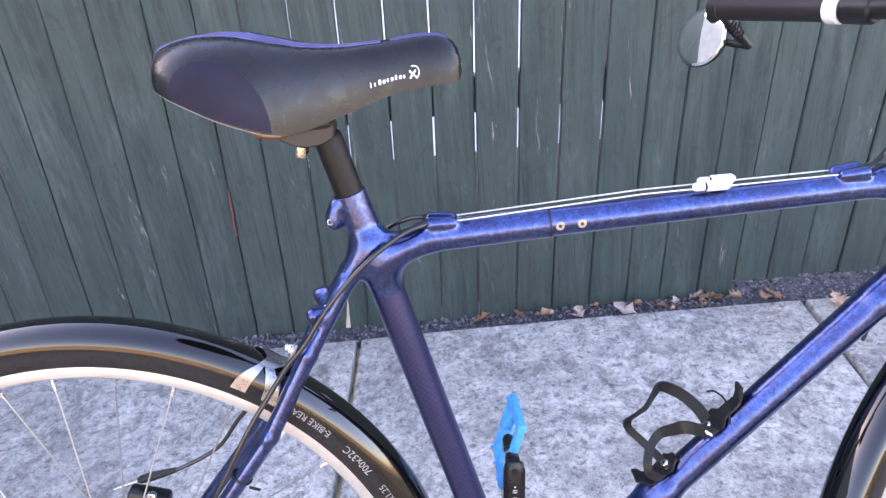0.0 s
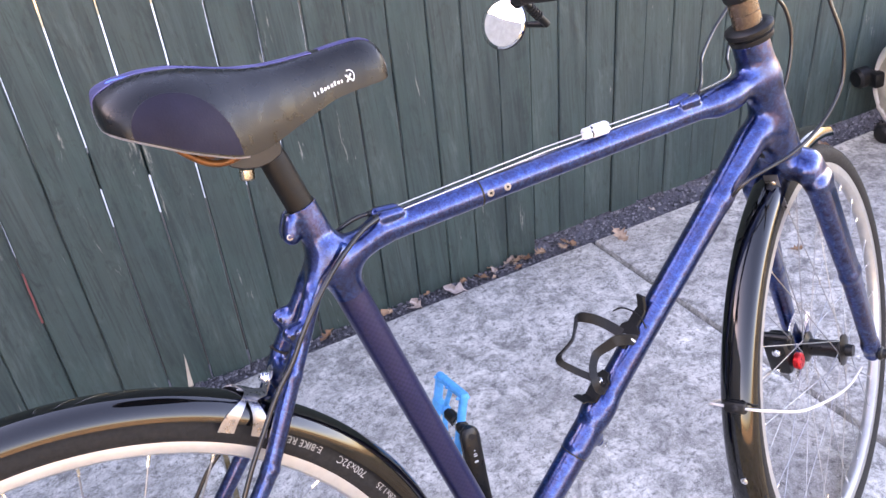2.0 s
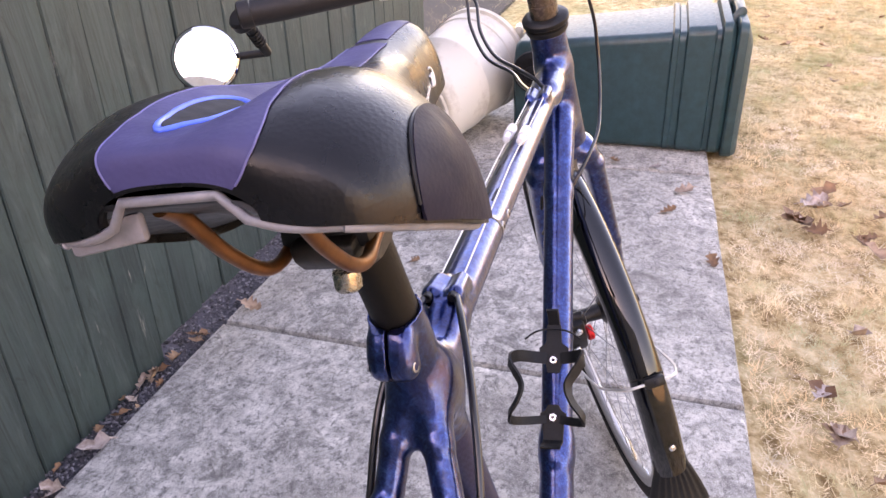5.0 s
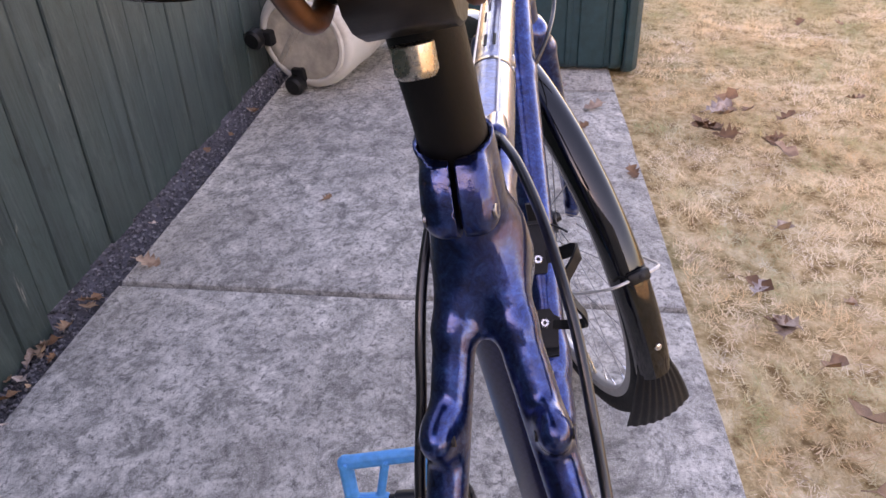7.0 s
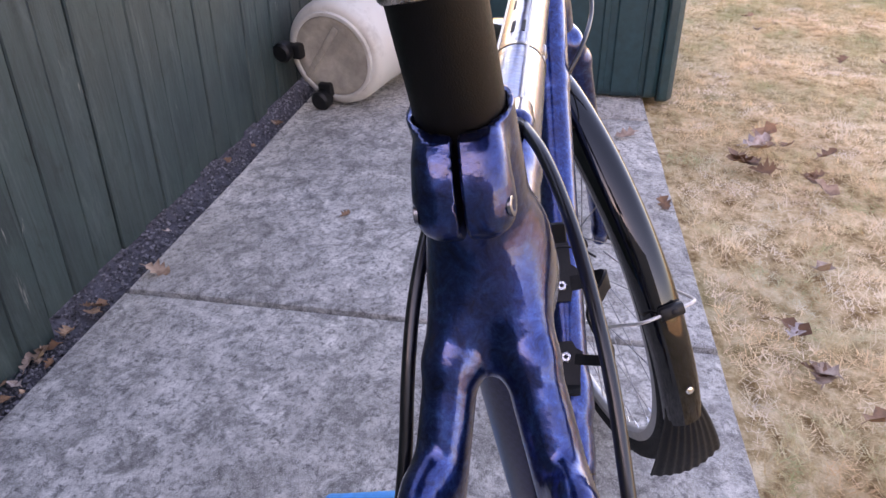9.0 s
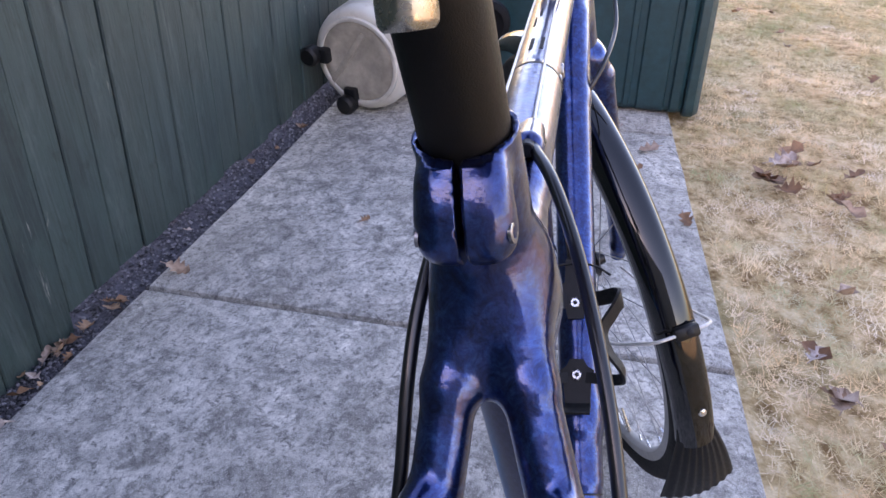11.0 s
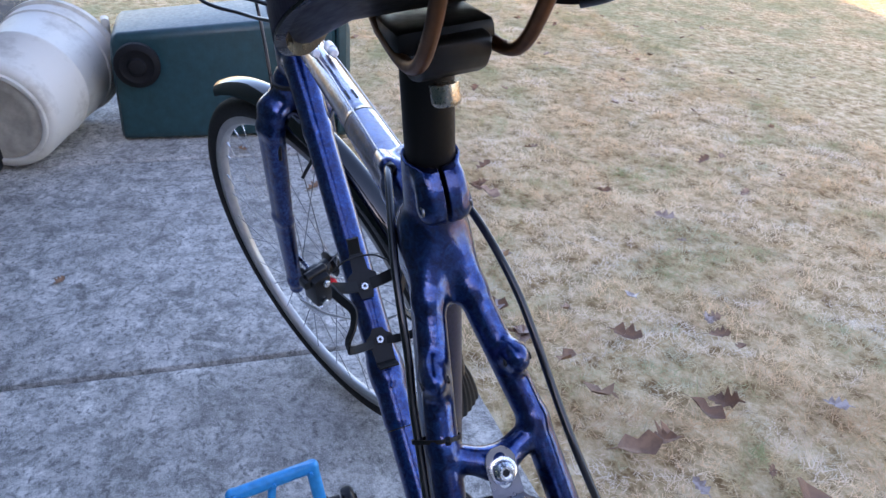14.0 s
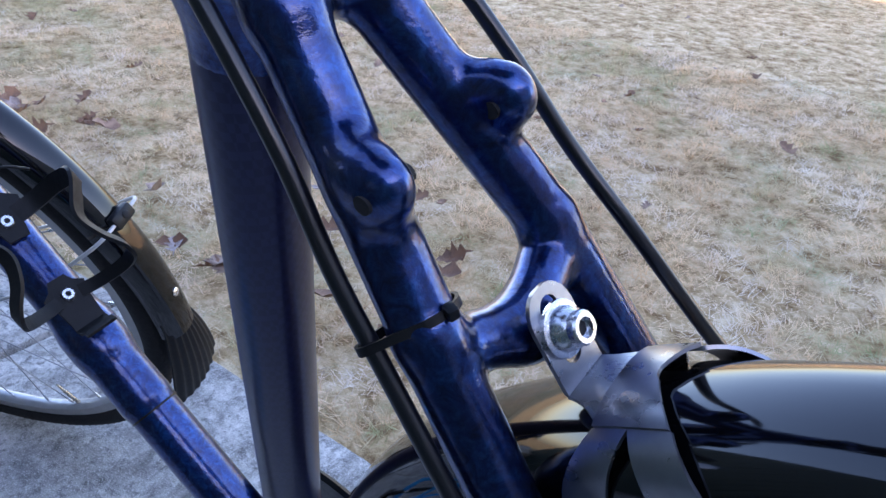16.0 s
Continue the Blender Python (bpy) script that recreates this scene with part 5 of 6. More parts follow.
def build_cage():
    base = Vector((0.6253, 0, 0.4862))
    u = Vector((0.727, 0, 0.686))
    n = Vector((-0.686, 0, 0.727))
    at = lambda a, y, h: base + u * a + Vector((0, y, 0)) + n * (h + 0.0025)
    cg = part("bottle_cage", plate([(-0.026, -0.011), (-0.020, -0.011), (-0.008, -0.012), (0.004, -0.015), (0.008, -0.009), (0.014, -0.006), (0.014, 0.006), (0.008, 0.009), (0.004, 0.015), (-0.008, 0.012), (-0.020, 0.011), (-0.026, 0.011)], 0.003,
              Matrix.Translation(at(0, 0, -0.001)) @ Matrix((u, Vector((0, 1, 0)), n)).transposed().to_4x4()), CAGE, bike, "empty dull black bottle cage")
    part("upper_plate", plate([(-0.014, -0.007), (0.0, -0.010), (0.006, -0.016), (0.014, -0.017), (0.020, -0.009), (0.040, -0.008), (0.044, -0.005), (0.044, 0.005), (0.040, 0.008), (0.020, 0.009), (0.014, 0.017), (0.006, 0.016), (0.0, 0.010), (-0.014, 0.007)], 0.003,
              Matrix.Translation(at(0.064, 0, -0.001)) @ Matrix((u, Vector((0, 1, 0)), n)).transposed().to_4x4()), CAGE, cg)
    part("lower_tongue", sweep([at(-0.024, 0, 0.0), at(-0.029, 0, 0.006), at(-0.030, 0, 0.013), at(-0.034, 0, 0.018)], [(-0.011, -0.001), (0.011, -0.001), (0.011, 0.001), (-0.011, 0.001)], up=n), CAGE, cg)
    part("upper_tab", sweep([at(0.105, 0, 0.0), at(0.113, 0, 0.006), at(0.120, 0, 0.014)], [(-0.007, -0.0018), (0.007, -0.0018), (0.006, 0.0018), (-0.006, 0.0018)], up=n), CAGE, cg)
    for s in (-1, 1):
        path = spline([at(0.066, s * 0.008, 0.001), at(0.067, s * 0.024, 0.008), at(0.065, s * 0.036, 0.028), at(0.057, s * 0.040, 0.050), at(0.046, s * 0.034, 0.053), at(0.030, s * 0.025, 0.054), at(0.014, s * 0.029, 0.053), at(0.001, s * 0.038, 0.048), at(-0.006, s * 0.040, 0.038), at(-0.006, s * 0.033, 0.020), at(-0.004, s * 0.020, 0.007), at(-0.002, s * 0.008, 0.001)], 6)
        V = []
        for k, q in enumerate(path):
            T = (path[min(k + 1, len(path) - 1)] - path[max(k - 1, 0)]).normalized()
            out = q - at(0, 0, 0.036)
            out = (out - u * out.dot(u)).normalized()
            W = T.cross(out).normalized()
            out = W.cross(T)
            hw = 0.0066 if k < 20 else 0.0066 - 0.0020 * min((k - 20) / 14, 1)
            V += [q + W * hw - out * 0.0013, q + W * hw + out * 0.0013, q - W * hw + out * 0.0013, q - W * hw - out * 0.0013]
        F = [(4 * k + e, 4 * k + (e + 1) % 4, 4 * k + 4 + (e + 1) % 4, 4 * k + 4 + e) for k in range(len(path) - 1) for e in range(4)]
        part("arm", (V, F + [(3, 2, 1, 0), tuple(range(len(V) - 4, len(V)))]), CAGE, cg, smooth=50)
    part("brace_wire", sweep(spline([at(0.087, -0.032, 0.010), at(0.095, -0.018, 0.014), at(0.098, 0, 0.012), at(0.095, 0.018, 0.014), at(0.087, 0.032, 0.010)], 6), 0.0011), CAGE, cg)
    for a in (0.0, 0.064):
        b = part("cage_bolt", lathe([(0, 0.005), (0.0015, 0.005), (0.003, 0.0038), (0.003, 0.002), (0.0022, 0.0018)], at(a, 0, 0.002), at(a, 0, 0.01), 18), STEEL, cg, "bright button-head bolt")
        part("socket", rod(at(a, 0, 0.0045), at(a, 0, 0.0052), 0.0018, sides=6), HOLE_SHADE_AND_PRINT, b)
    for k in range(5):
        part("print_bar", block((0.0016, 0.0005, 0.0045), Matrix.Translation(at(0.0660, -0.0325 - 0.0014 * k, 0.017 + 0.0026 * k)) @ pose(0, 0, 0, 0, -20, 0), 0.0), MARK, cg)


def build_post():
    p = part("seatpost", lathe([(0, 0.0136), (0.118, 0.0136), (0.124, 0.0130), (0.127, 0.0105)], seat_axis(0.775), seat_axis(0.95), 40), POST, bike, "matt dark alloy seatpost")
    cradle = [(0.2660, 0.9125), (0.2668, 0.9050), (0.2725, 0.8980), (0.2830, 0.8928), (0.2950, 0.8900), (0.3080, 0.8915), (0.3190, 0.8960), (0.3212, 0.9040), (0.3180, 0.9140), (0.2700, 0.9140)]
    clampv = plate(cradle, 0.0305, Matrix.Translation((0, 0.0135, 0)) @ Matrix(((1, 0, 0, 0), (0, 0, -1, 0), (0, 1, 0, 0), (0, 0, 0, 1))), 0.0012)
    head = part("post_head", clampv, CLAMP, p, "brown-grey alloy saddle clamp head")
    part("clamp_plate", moved(block((0.044, 0.046, 0.012), Matrix(), 0.004), Matrix.Translation((0.297, 0, 0.912))), BLACK, head)
    bolt = Vector((0.2865, 0, 0.889))
    part("clamp_nut", lathe([(0, 0.0070), (0.0078, 0.0070), (0.0092, 0.0066), (0.0101, 0.0058), (0.0104, 0.001)], bolt, bolt + Vector((-0.004, 0, -0.02)), 22), BRASS, head, "gold-toned clamp bolt end")


SADDLE_X = [0.184, 0.186, 0.190, 0.197, 0.208, 0.222, 0.238, 0.255, 0.272, 0.288, 0.304, 0.320, 0.338, 0.358, 0.380, 0.402, 0.420, 0.431, 0.437, 0.440]
SADDLE_W = [0.030, 0.046, 0.058, 0.066, 0.0725, 0.0775, 0.0800, 0.0785, 0.0735, 0.0655, 0.0560, 0.0468, 0.0375, 0.0300, 0.0255, 0.0232, 0.0218, 0.0195, 0.0155, 0.0090]
SADDLE_T = [0.974, 0.983, 0.9885, 0.9925, 0.9970, 0.9995, 0.9990, 0.9970, 0.9930, 0.9890, 0.9855, 0.9830, 0.9805, 0.9785, 0.9775, 0.9770, 0.9750, 0.9700, 0.9630, 0.9540]
SADDLE_B = [0.964, 0.963, 0.961, 0.957, 0.951, 0.9435, 0.9345, 0.9260, 0.9180, 0.9135, 0.9135, 0.9165, 0.9205, 0.9255, 0.9310, 0.9325, 0.9330, 0.9335, 0.9350, 0.9410]


def smooth_at(x, X, Y):
    """A smooth curve through the table at x."""
    x = min(max(x, X[0]), X[-1])
    i = max(k for k in range(len(X) - 1) if X[k] <= x)
    slope = lambda k: (Y[min(k + 1, len(X) - 1)] - Y[max(k - 1, 0)]) / (X[min(k + 1, len(X) - 1)] - X[max(k - 1, 0)])
    h = X[i + 1] - X[i]
    t = (x - X[i]) / h
    return (1 + 2 * t) * (1 - t) ** 2 * Y[i] + t * (1 - t) ** 2 * h * slope(i) + t * t * (3 - 2 * t) * Y[i + 1] + t * t * (t - 1) * h * slope(i + 1)


def saddle_point(x, a, lift=0.0):
    """On the saddle's cover: x along it, a from -1 (right hem) over the crown at 0 to 1 (left hem)."""
    w, t, b = (smooth_at(x, SADDLE_X, q) for q in (SADDLE_W, SADDLE_T, SADDLE_B))
    th = abs(a) * math.pi / 2
    s, c = math.sin(th) ** 0.80, max(math.cos(th), 0.0) ** 0.78
    y = w * s
    z = b + (t - b) * c
    groove = float(np.interp(x, [0.184, 0.20, 0.225, 0.27, 0.31, 0.36, 0.42], [0.000, 0.0055, 0.0125, 0.0170, 0.0120, 0.0045, 0.0])) * math.exp(-(y / 0.021) ** 2)
    z -= groove
    rise = 0.0 if x > 0.215 else 0.006 * (0.215 - x) / 0.03 * math.exp(-(y / 0.034) ** 4)
    n = Vector((0.10 if x > 0.41 else (-0.3 if x < 0.2 else 0.0), math.copysign(s, a), c + 0.05)).normalized()
    return Vector((x, math.copysign(y, a) - 0.008 * min(max((0.40 - x) / 0.2, 0.0), 1.0), z + rise)) + n * lift


def build_saddle():
    xs = sorted(set(SADDLE_X + [0.184 + 0.256 * i / 90 for i in range(91)] + [0.1845, 0.185, 0.1855, 0.1865, 0.1875, 0.1885]))
    aa = [i / 20 - 1 for i in range(41)]
    shell = grid_shape(lambda x, a: saddle_point(x, a), xs, aa, thick=-0.004)
    cover = part("saddle", shell, LEATHER, bike, "black leather saddle with violet-blue panel", 60)
    under = grid_shape(lambda x, a: saddle_point(x, a) * 1.0 + Vector((0, -a * 0.006, 0.004)) if abs(a) > 0.99 else Vector((x, saddle_point(x, 0.99 * math.copysign(1, a)).y * abs(a), saddle_point(x, 1).z + 0.010)), xs[1:-1], [-1, -0.6, 0.001, 0.6, 1])
    part("base_shell", under, BLACK, cover, "black plastic saddle base")
    tuck = lambda x, a: saddle_point(x, a) - Vector((-0.0010 if x < 0.19 else 0.0, math.copysign(0.0050, a), 0.0006))
    hem = [tuck(x, 1) for x in reversed(xs[2:]) if x < 0.1965] + [tuck(0.184, a) for a in (0.98, 0.5, -0.5, -0.98)] + [tuck(x, -1) for x in xs[2:] if x < 0.285]
    part("hem_piping", sweep(hem, 0.0017), PIPING, cover, "grey vinyl edging along the hem")

    def region(name, material, x0, x1, amin, amax, lift, label, na=16):
        us = [x0] + [x for x in xs if x0 + 0.0004 < x < x1 - 0.0004] + [x1]
        vs = [i / na for i in range(na + 1)]
        return part(name, grid_shape(lambda x, v: saddle_point(x, amin(x) + (amax(x) - amin(x)) * v, lift), us, vs, thick=-(lift + 0.001)), material, cover, label, 60)

    half = lambda x: smooth_at(x, [0.184, 0.186, 0.190, 0.197, 0.21, 0.24, 0.27, 0.30, 0.34, 0.40, 0.43], [0.50, 0.385, 0.315, 0.265, 0.215, 0.170, 0.150, 0.145, 0.155, 0.26, 0.26])
    trim = lambda x: 1.0 - 0.34 * min(max((0.27 - x) / 0.07, 0.0), 1.0)
    region("centre_panel", PANEL, 0.1842, 0.372, lambda x: -half(x), lambda x: half(x) * trim(x), 0.0005, "violet-blue fabric panel on the crown")
    region("nose_panel", PANEL, 0.380, 0.430, lambda x: -half(x) * 0.8, lambda x: half(x) * 0.8, 0.0005, "violet-blue fabric panel on the nose", 10)
    for s in (-1, 1):
        part("seam", sweep([saddle_point(x, s * half(x) * (trim(x) if s > 0 else 1.0), 0.0005) for x in xs if 0.1842 < x < 0.372], 0.00038), THREAD, cover, "pale stitched seam")
        oval = lambda x: 1.0 - 0.42 * math.sqrt(max(1 - ((x - 0.2420) / 0.0365) ** 2, 0.0))
        region("side_patch", PATCH, 0.2056, 0.2784, lambda x: s * oval(x), lambda x: s * 0.995, 0.0004, "dark violet oval side patch", 10)
        part("patch_seam", sweep([saddle_point(x, s * min(oval(x), 0.99), 0.0004) for x in np.linspace(0.2058, 0.2782, 60)], 0.0009), BLACK, cover)
    ring = []
    for i in range(28):
        t = 2 * math.pi * i / 28
        ring.append(saddle_point(0.228 + 0.027 * math.cos(t), 0.034 + 0.044 * math.sin(t), 0.0008))
    part("slot_trim", sweep(ring + ring[:1], 0.0012, cap=False), BLUE_TRIM, cover, "bright blue oval slot edging")
    # Near-black sheet on the panel paints the slot's depth; no opening is cut.
    part("slot", grid_shape(lambda x, v: saddle_point(x, 0.034 + v * 0.036 * math.sqrt(max(1 - ((x - 0.228) / 0.0242) ** 2, 0.0)), 0.0013), np.linspace(0.2040, 0.2520, 24), [k / 4 - 1 for k in range(9)], thick=-0.001), HOLE_SHADE_AND_PRINT, cover)
    for s in (-1, 1):
        rail = [(0.204, s * 0.020 - 0.006, 0.965), (0.217, s * 0.022 - 0.005, 0.954), (0.232, s * 0.022 - 0.004, 0.932), (0.250, s * 0.022 - 0.003, 0.913), (0.266, s * 0.022 - 0.002, 0.9060), (0.285, s * 0.021, 0.9075), (0.318, s * 0.0205, 0.9155), (0.350, s * 0.016, 0.930), (0.395, s * 0.009, 0.948)]
        part("rail", sweep(spline(rail, 8), 0.0033), RAIL, cover, "copper-brown saddle rail")
    part("rear_badge", block((0.004, 0.032, 0.010), pose(0.190, 0.026, 0.9630, -8, 16, 0), 0.0018), PIPING, cover, "grey moulded rear tab")
    # the maker's mark is kept as plain bars and a hook
    for k, w in enumerate((0.0012, 0.0012, 0.003, 0.003, 0.0022, 0.003, 0.0022, 0.003, 0.002)):
        x = 0.3595 + 0.0036 * k
        w *= 0.75
        h = 0.0030 if k in (0, 2, 6) else 0.0021
        part("print_bar", grid_shape(lambda u, v: saddle_point(u, -v, 0.0006), [x, x + w], [0.895, 0.895 - h * 16]), MARK, cover)
    hook = [saddle_point(0.3975 + 0.0048 * math.cos(t), -(0.830 + 0.075 * -math.sin(t) + 0.02), 0.0007) for t in np.linspace(-1.2, 1.9, 12)]
    part("print_mark", sweep(hook, 0.0005), MARK, cover)
    for s in (-1, 1):
        part("print_mark", sweep([saddle_point(0.3940, -(0.868 + 0.040 * s), 0.0007), saddle_point(0.3995, -(0.868 - 0.040 * s), 0.0007)], 0.0008), MARK, cover)


def build_front():
    m = STEER @ Matrix.Translation(AXLE_F) @ Matrix.Diagonal((WHEEL_F, WHEEL_F * 0.88, WHEEL_F, 1))
    w, _ = build_wheel("front_wheel", m, 0.95, -0.0010, 1.30)
    tubes = [((0.0, 0, 0.01), (0.004, 0, -0.028), 0.0235, 0.0225, 0.012)]
    for s in (-1, 1):
        for f in (-1, 0, 1):
            deep = lambda y, z, w: (0.009 + f * w, s * y, z)
            tubes += [(deep(0.004, -0.018, 0.005), deep(0.030, -0.032, 0.0090), 0.0185, 0.0158, 0.010), (deep(0.030, -0.032, 0.0090), deep(0.041, -0.058, 0.0105), 0.0158, 0.0138, 0.008),
                      (deep(0.041, -0.058, 0.0105), deep(0.052, -0.220, 0.0085), 0.0138, 0.0115, 0.006), (deep(0.052, -0.220, 0.0085), deep(0.056, AXLE_F.z + 0.015, 0.0040), 0.0115, 0.0095, 0.006)]
        tubes += [((AXLE_F.x, s * 0.056, AXLE_F.z + 0.015), (AXLE_F.x + 0.002, s * 0.055, AXLE_F.z - 0.004), 0.012, 0.012, 0.008)]
    fk = part("fork", blended(tubes, (), 0.0022), PAINT, bike, "violet-blue pearl painted fork", 180, m=STEER)
    part("lower_race", lathe([(0, 0.024), (0.001, 0.0262), (0.006, 0.0262), (0.007, 0.024)], (0, 0, 0.006), (0, 0, 0.02), 36), BLACK, fk)
    part("eyelet", rod((0.022, -0.063, -0.255), (0.022, -0.058, -0.255), 0.0045, edge=0.001), BLACK, fk)
    part("axle_nut", lathe([(0, 0.011), (0.004, 0.011), (0.006, 0.008), (0.016, 0.007)], (AXLE_F.x, -0.066, AXLE_F.z), (AXLE_F.x, -0.09, AXLE_F.z), 20), BLACK, fk)
    # headset, spacer, stem and bar
    hs = part("headset", lathe([(0, 0.0226), (0.0, 0.0248), (0.003, 0.0262), (0.007, 0.0262), (0.008, 0.0245), (0.010, 0.0250), (0.012, 0.0282), (0.017, 0.0286), (0.019, 0.0270), (0.021, 0.018)], (0, 0, 0.1645), (0, 0, 0.3), 40), BLACK, bike, "black headset cap", m=HEAD)
    part("spacer", lathe([(0, 0.0172), (0.018, 0.0172), (0.0185, 0.0166), (0.019, 0.0172), (0.036, 0.0172)], (0, 0, 0.183), (0, 0, 0.3), 36), SPACER, hs, "bronze-black steerer spacers")
    top = Vector(BAR_CENTRE)
    st = part("stem", join(lathe([(0, 0.0185), (0.002, 0.0200), (0.036, 0.0200), (0.038, 0.0185)], (0, 0, 0.219), (0, 0, 0.3), 32), rod((0.01, 0, 0.238), top, 0.0165, 0.0185, 24),
                           rod(top - Vector((0, 0.024, 0)), top + Vector((0, 0.024, 0)), 0.0235, edge=0.003)), BLACK, bike, "black stem with steel bolts", m=HEAD)
    for z in (0.228, 0.248):
        part("stem_bolt", rod((-0.019, -0.010, z), (-0.023, -0.010, z), 0.0036, edge=0.0008), STEEL, st)
        part("stem_bolt", rod((0.004, -0.020, z), (0.004, -0.0225, z), 0.0036, edge=0.0008), STEEL, st)
    for k in range(3):
        part("print_bar", block((0.003, 0.0006, 0.010), Matrix.Translation((-0.003 + 0.004 * k, -0.0203, 0.237)), 0.0), MARK, st)
    L = lambda p: HEAD.inverted() @ Vector(p)
    bars = part("handlebar", sweep(spline([L((0.800, 0.338, 0.9425)), L((0.880, 0.172, 0.938)), top + Vector((-0.004, 0.06, 0)), top, top + Vector((-0.004, -0.06, 0)), L((0.880, 0.172, 0.938)) * 1.0 @ Matrix.Diagonal((1, -1, 1)), L((0.800, 0.338, 0.9425)) @ Matrix.Diagonal((1, -1, 1))], 10), 0.0120), BLACK, bike, "black handlebar turned to the left", m=HEAD)
    for s in (1, -1):
        q = Matrix.Diagonal((1, s, 1))
        e, i = q @ L((0.798, 0.340, 0.9425)), q @ L((0.875, 0.185, 0.938))
        part("grip", lathe([(0, 0.0135), (0.002, 0.0165), (0.016, 0.0165), (0.017, 0.0150), (0.05, 0.0158), (0.12, 0.0152), (0.1715, 0.0150)], e, i, 26), GRIP, bars, "black rubber grip")
        d = (i - e).normalized()
        part("shifter_ring", rod(i - d * 0.006, i + d * 0.012, 0.0170, edge=0.002), WHITE_PLASTIC, bars, "pale grey shifter ring")
        part("shifter_body", join(rod(i + d * 0.012, i + d * 0.05, 0.0165, edge=0.003), block((0.03, 0.016, 0.016), Matrix.Translation(i + d * 0.035 + Vector((0.018, 0, -0.012))), 0.004)), BLACK, bars)
        lever = [i + d * 0.03 + Vector((0.015, 0, -0.010)), i + d * 0.0 + Vector((0.036, 0, -0.016)), i - d * 0.05 + Vector((0.042, 0, -0.02)), i - d * 0.085 + Vector((0.040, 0, -0.022))]
        part("brake_lever", sweep(spline(lever, 6), [(-0.006, -0.003), (0.006, -0.003), (0.006, 0.003), (-0.006, 0.003)]), STEEL if s < 0 else BLACK, bars, "brake lever")
    # bar-end mirror
    e = Vector((0.800, 0.340, 0.9425))
    mc = Vector((0.811, 0.414, 0.897))
    mn = Vector((-0.83, -0.50, 0.33)).normalized()
    knuckle = Vector((0.8100, 0.3400, 0.9310))
    elbow = Vector((0.8530, 0.3505, 0.8850))
    arm = part("mirror_arm", join(rod(e, knuckle, 0.0165, edge=0.003), sweep([knuckle, knuckle.lerp(elbow, 0.5), elbow], 0.0060), rod(elbow, mc - mn * 0.008, 0.0050)), BLACK, bike, "black bar-end mirror arm")
    for k in range(5):
        a = knuckle.lerp(elbow, 0.25 + 0.09 * k)
        part("boot_ring", rod(a, a + (elbow - knuckle).normalized() * 0.003, 0.0082, edge=0.001), BLACK, arm)
    part("mirror_shell", lathe([(0, 0.012), (0.002, 0.030), (0.006, 0.0415), (0.010, 0.0425), (0.0115, 0.0415)], mc - mn * 0.010, mc + mn, 44), BLACK, arm)
    dome = [(0.0010 + 0.0016 * math.cos(r / 0.0408 * math.pi / 2), r) for r in (0.0408, 0.036, 0.028, 0.02, 0.01, 0.0005)]
    part("mirror_glass", lathe(dome, mc + mn * 0.0006, mc + mn, 44), MIRROR, arm, "round mirror glass", 180)
    # mudguard, flap, bracket, stays
    fm = STEER @ Matrix.Translation(AXLE_F) @ Matrix.Scale(WHEEL_F, 4)
    gd = part("front_mudguard", fender_shape(57.5, 172, 60, (0, 0, 0)), FENDER, bike, "glossy black plastic mudguard", m=fm)
    wide = lambda t: 0.0245 + 0.027 * max((t - 171) / 16.5, 0) ** 0.8
    low = lambda t, s: 0.3835 + 0.010 * max((t - 171) / 16.5, 0) - 0.013 * s * s + 0.0010 * math.sin(s * 26)
    flap = grid_shape(lambda t, s: Vector((low(t, s) * math.cos(radians(t)), s * wide(t), low(t, s) * math.sin(radians(t)))), [168 + 19.5 * i / 10 for i in range(11)], [i / 24 - 1 for i in range(49)], thick=0.0025)
    part("mud_flap", flap, CAGE, gd, "ribbed dark rubber mud flap")
    P = lambda t, r, y: Vector((r * math.cos(radians(t)), y, r * math.sin(radians(t))))
    part("rivet", lathe([(0, 0.0050), (0.001, 0.0050), (0.0024, 0.002)], P(163.5, 0.3850, -0.004), P(163.5, 0.42, -0.004), 16), STEEL, gd)
    cl = part("stay_clip", block((0.012, 0.030, 0.016), Matrix.Translation(P(147, 0.3880, -0.004)) @ pose(0, 0, 0, 0, -147, 0), 0.004), BLACK, gd, "black stay clip")
    part("clip_screw", lathe([(0, 0.0045), (0.0012, 0.0045), (0.002, 0.003)], P(147, 0.3935, -0.006), P(147, 0.42, -0.006), 14), HOLE_SHADE_AND_PRINT, cl)
    for s in (-1, 1):
        part("mudguard_stay", sweep(spline([P(147, 0.390, s * 0.010), P(147, 0.388, s * 0.030), P(148, 0.362, s * 0.042), P(152, 0.28, s * 0.058), P(162, 0.13, s * 0.064), P(190, 0.03, s * 0.062)], 9), 0.0020), WIRE, gd, "pale steel mudguard stay")
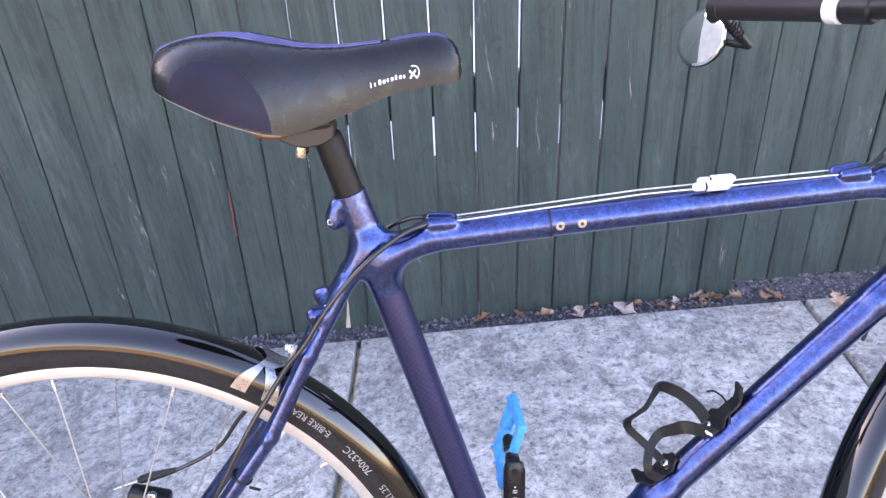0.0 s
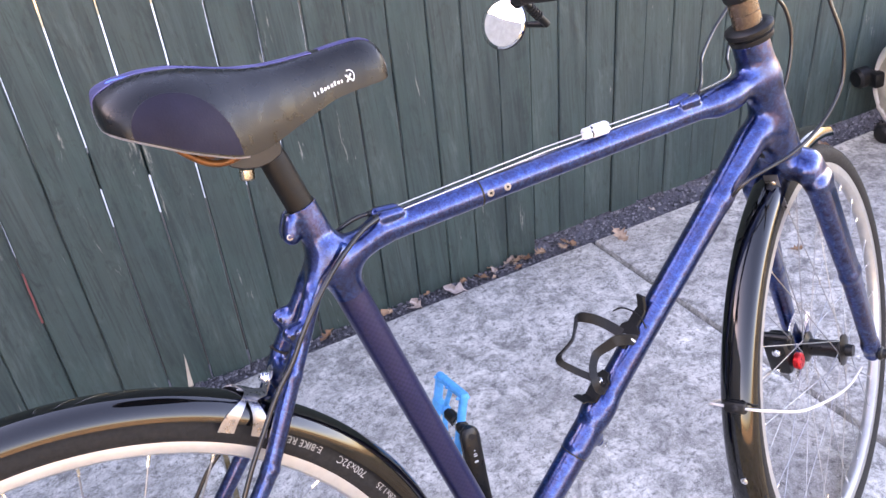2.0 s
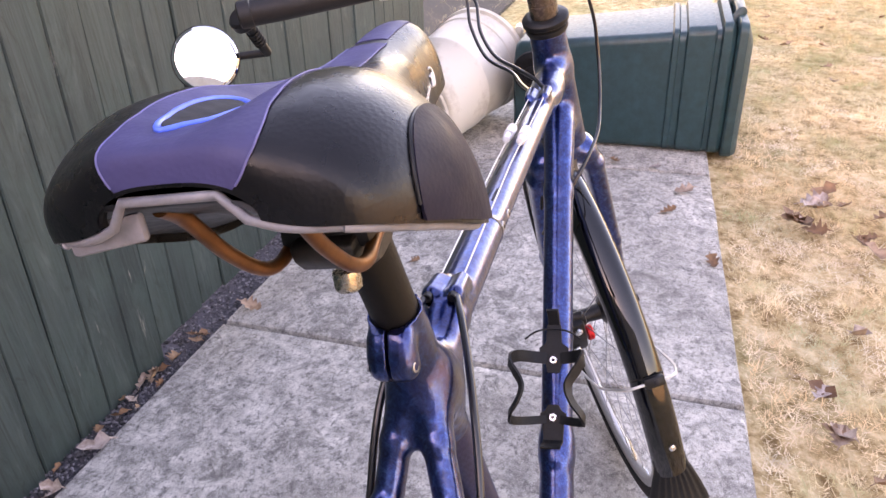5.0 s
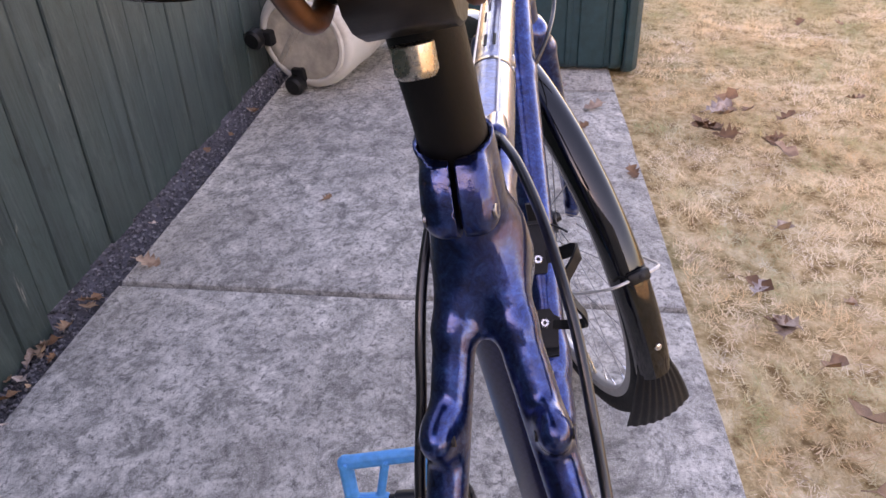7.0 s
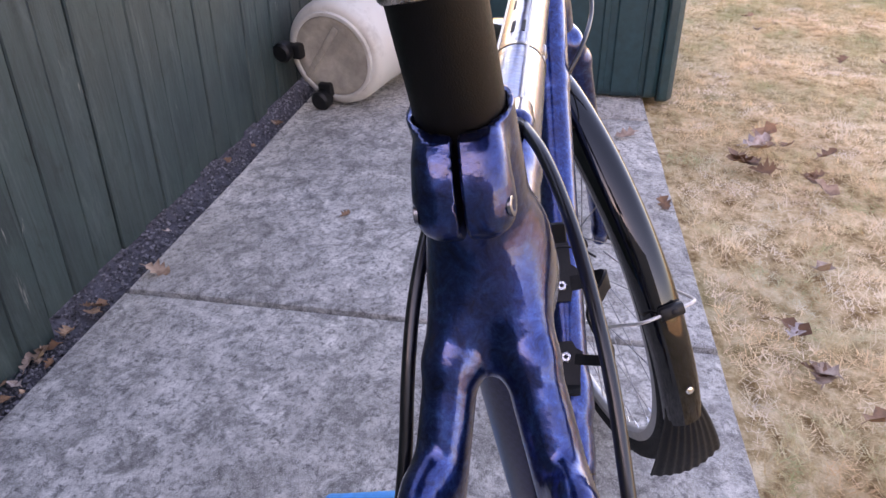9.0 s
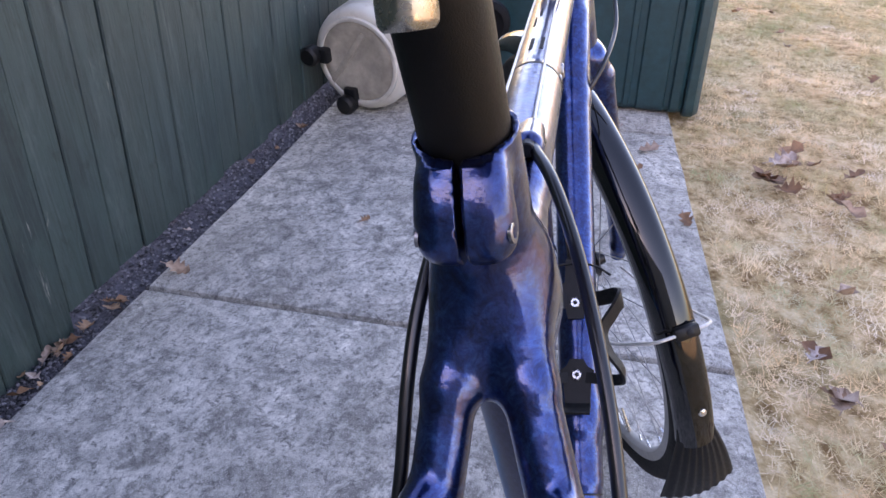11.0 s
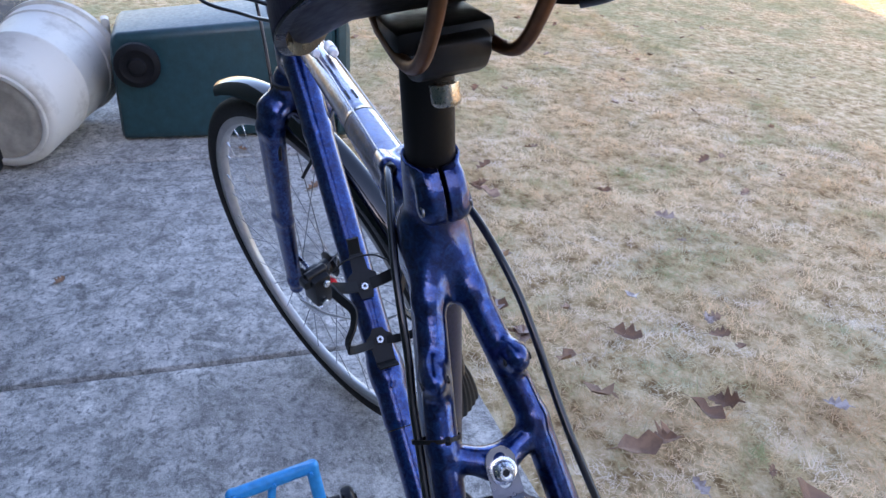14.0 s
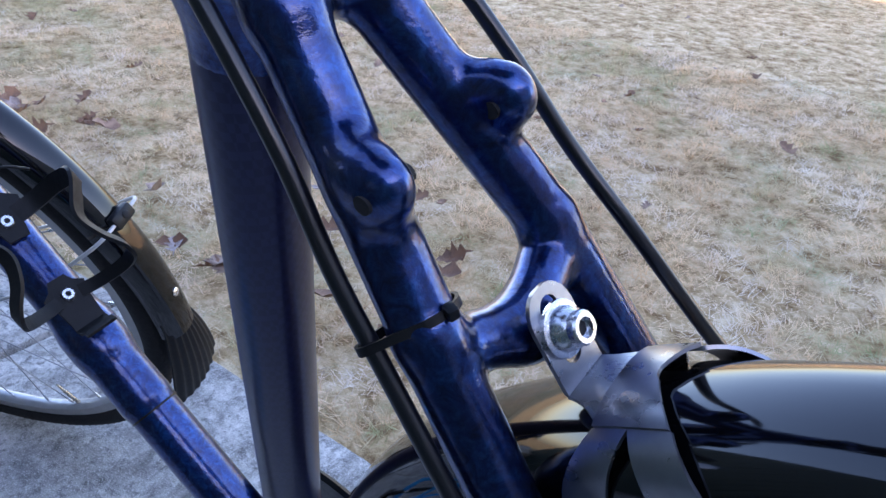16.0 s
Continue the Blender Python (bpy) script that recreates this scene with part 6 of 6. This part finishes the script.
    br = part("fork_bracket", plate([(-0.009, -0.03), (0.009, -0.03), (0.009, 0.026), (0.005, 0.032), (-0.005, 0.032), (-0.009, 0.026)], 0.0016, STEER @ Matrix.Translation((-0.0320, 0, -0.045)) @ pose(0, 0, 0, 0, -94, 0) @ pose(0, 0, 0, 0, 0, 90)), BRUSHED, bike, "slotted steel mudguard bracket")
    for z, r in ((-0.029, 0.0045), (-0.053, 0.0040), (-0.063, 0.0040)):
        c = STEER @ Vector((-0.0335, 0, z))
        part("bracket_bolt", lathe([(0, r), (0.002, r), (0.003, r * 0.7)], c, STEER @ Vector((-0.06, 0, z)), 16), STEEL if z < -0.05 else BRASS, br)
    # front disc brake on the left fork leg
    part("rotor", grid_shape(lambda t, k: Vector((k * math.cos(t), 0.040, k * math.sin(t))), [2 * math.pi * i / 60 for i in range(61)], [0.062, 0.078], thick=0.0018), STEEL, w, "steel brake rotor")
    for i in range(6):
        t = math.pi / 3 * i
        part("rotor_arm", sweep([(0.020 * math.cos(t), 0.041, 0.020 * math.sin(t)), (0.064 * math.cos(t + 0.5), 0.041, 0.064 * math.sin(t + 0.5))], [(-0.004, -0.0008), (0.004, -0.0008), (0.004, 0.0008), (-0.004, 0.0008)]), STEEL, w)
    cal = part("brake_caliper", moved(join(block((0.040, 0.034, 0.062), Matrix(), 0.007), block((0.02, 0.05, 0.018), Matrix.Translation((0.0, 0.002, 0.022)), 0.004), rod((0, -0.02, 0.03), (0, 0.02, 0.03), 0.008, edge=0.002)), Matrix.Translation(AXLE_F + Vector((-0.062, 0.040, 0.048)))), CRANK, bike, "black front disc brake body", m=STEER)
    cpos = AXLE_F + Vector((-0.062, 0.040, 0.048))
    part("adjuster_dial", rod(cpos + Vector((-0.004, -0.019, -0.012)), cpos + Vector((-0.004, -0.030, -0.012)), 0.013, edge=0.002), RED, cal, "red anodised pad dial")
    part("caliper_bolt", rod(cpos + Vector((-0.021, -0.004, 0.02)), cpos + Vector((-0.026, -0.004, 0.02)), 0.006, edge=0.001), STEEL, cal)
    part("caliper_bolt", rod(cpos + Vector((-0.021, 0.004, -0.02)), cpos + Vector((-0.026, 0.004, -0.02)), 0.006, edge=0.001), STEEL, cal)


build_frame()
build_cables()
build_rear()
build_crank()
build_cage()
build_post()
build_saddle()
build_front()
build_leaves()
build_pavement()
build_grass()
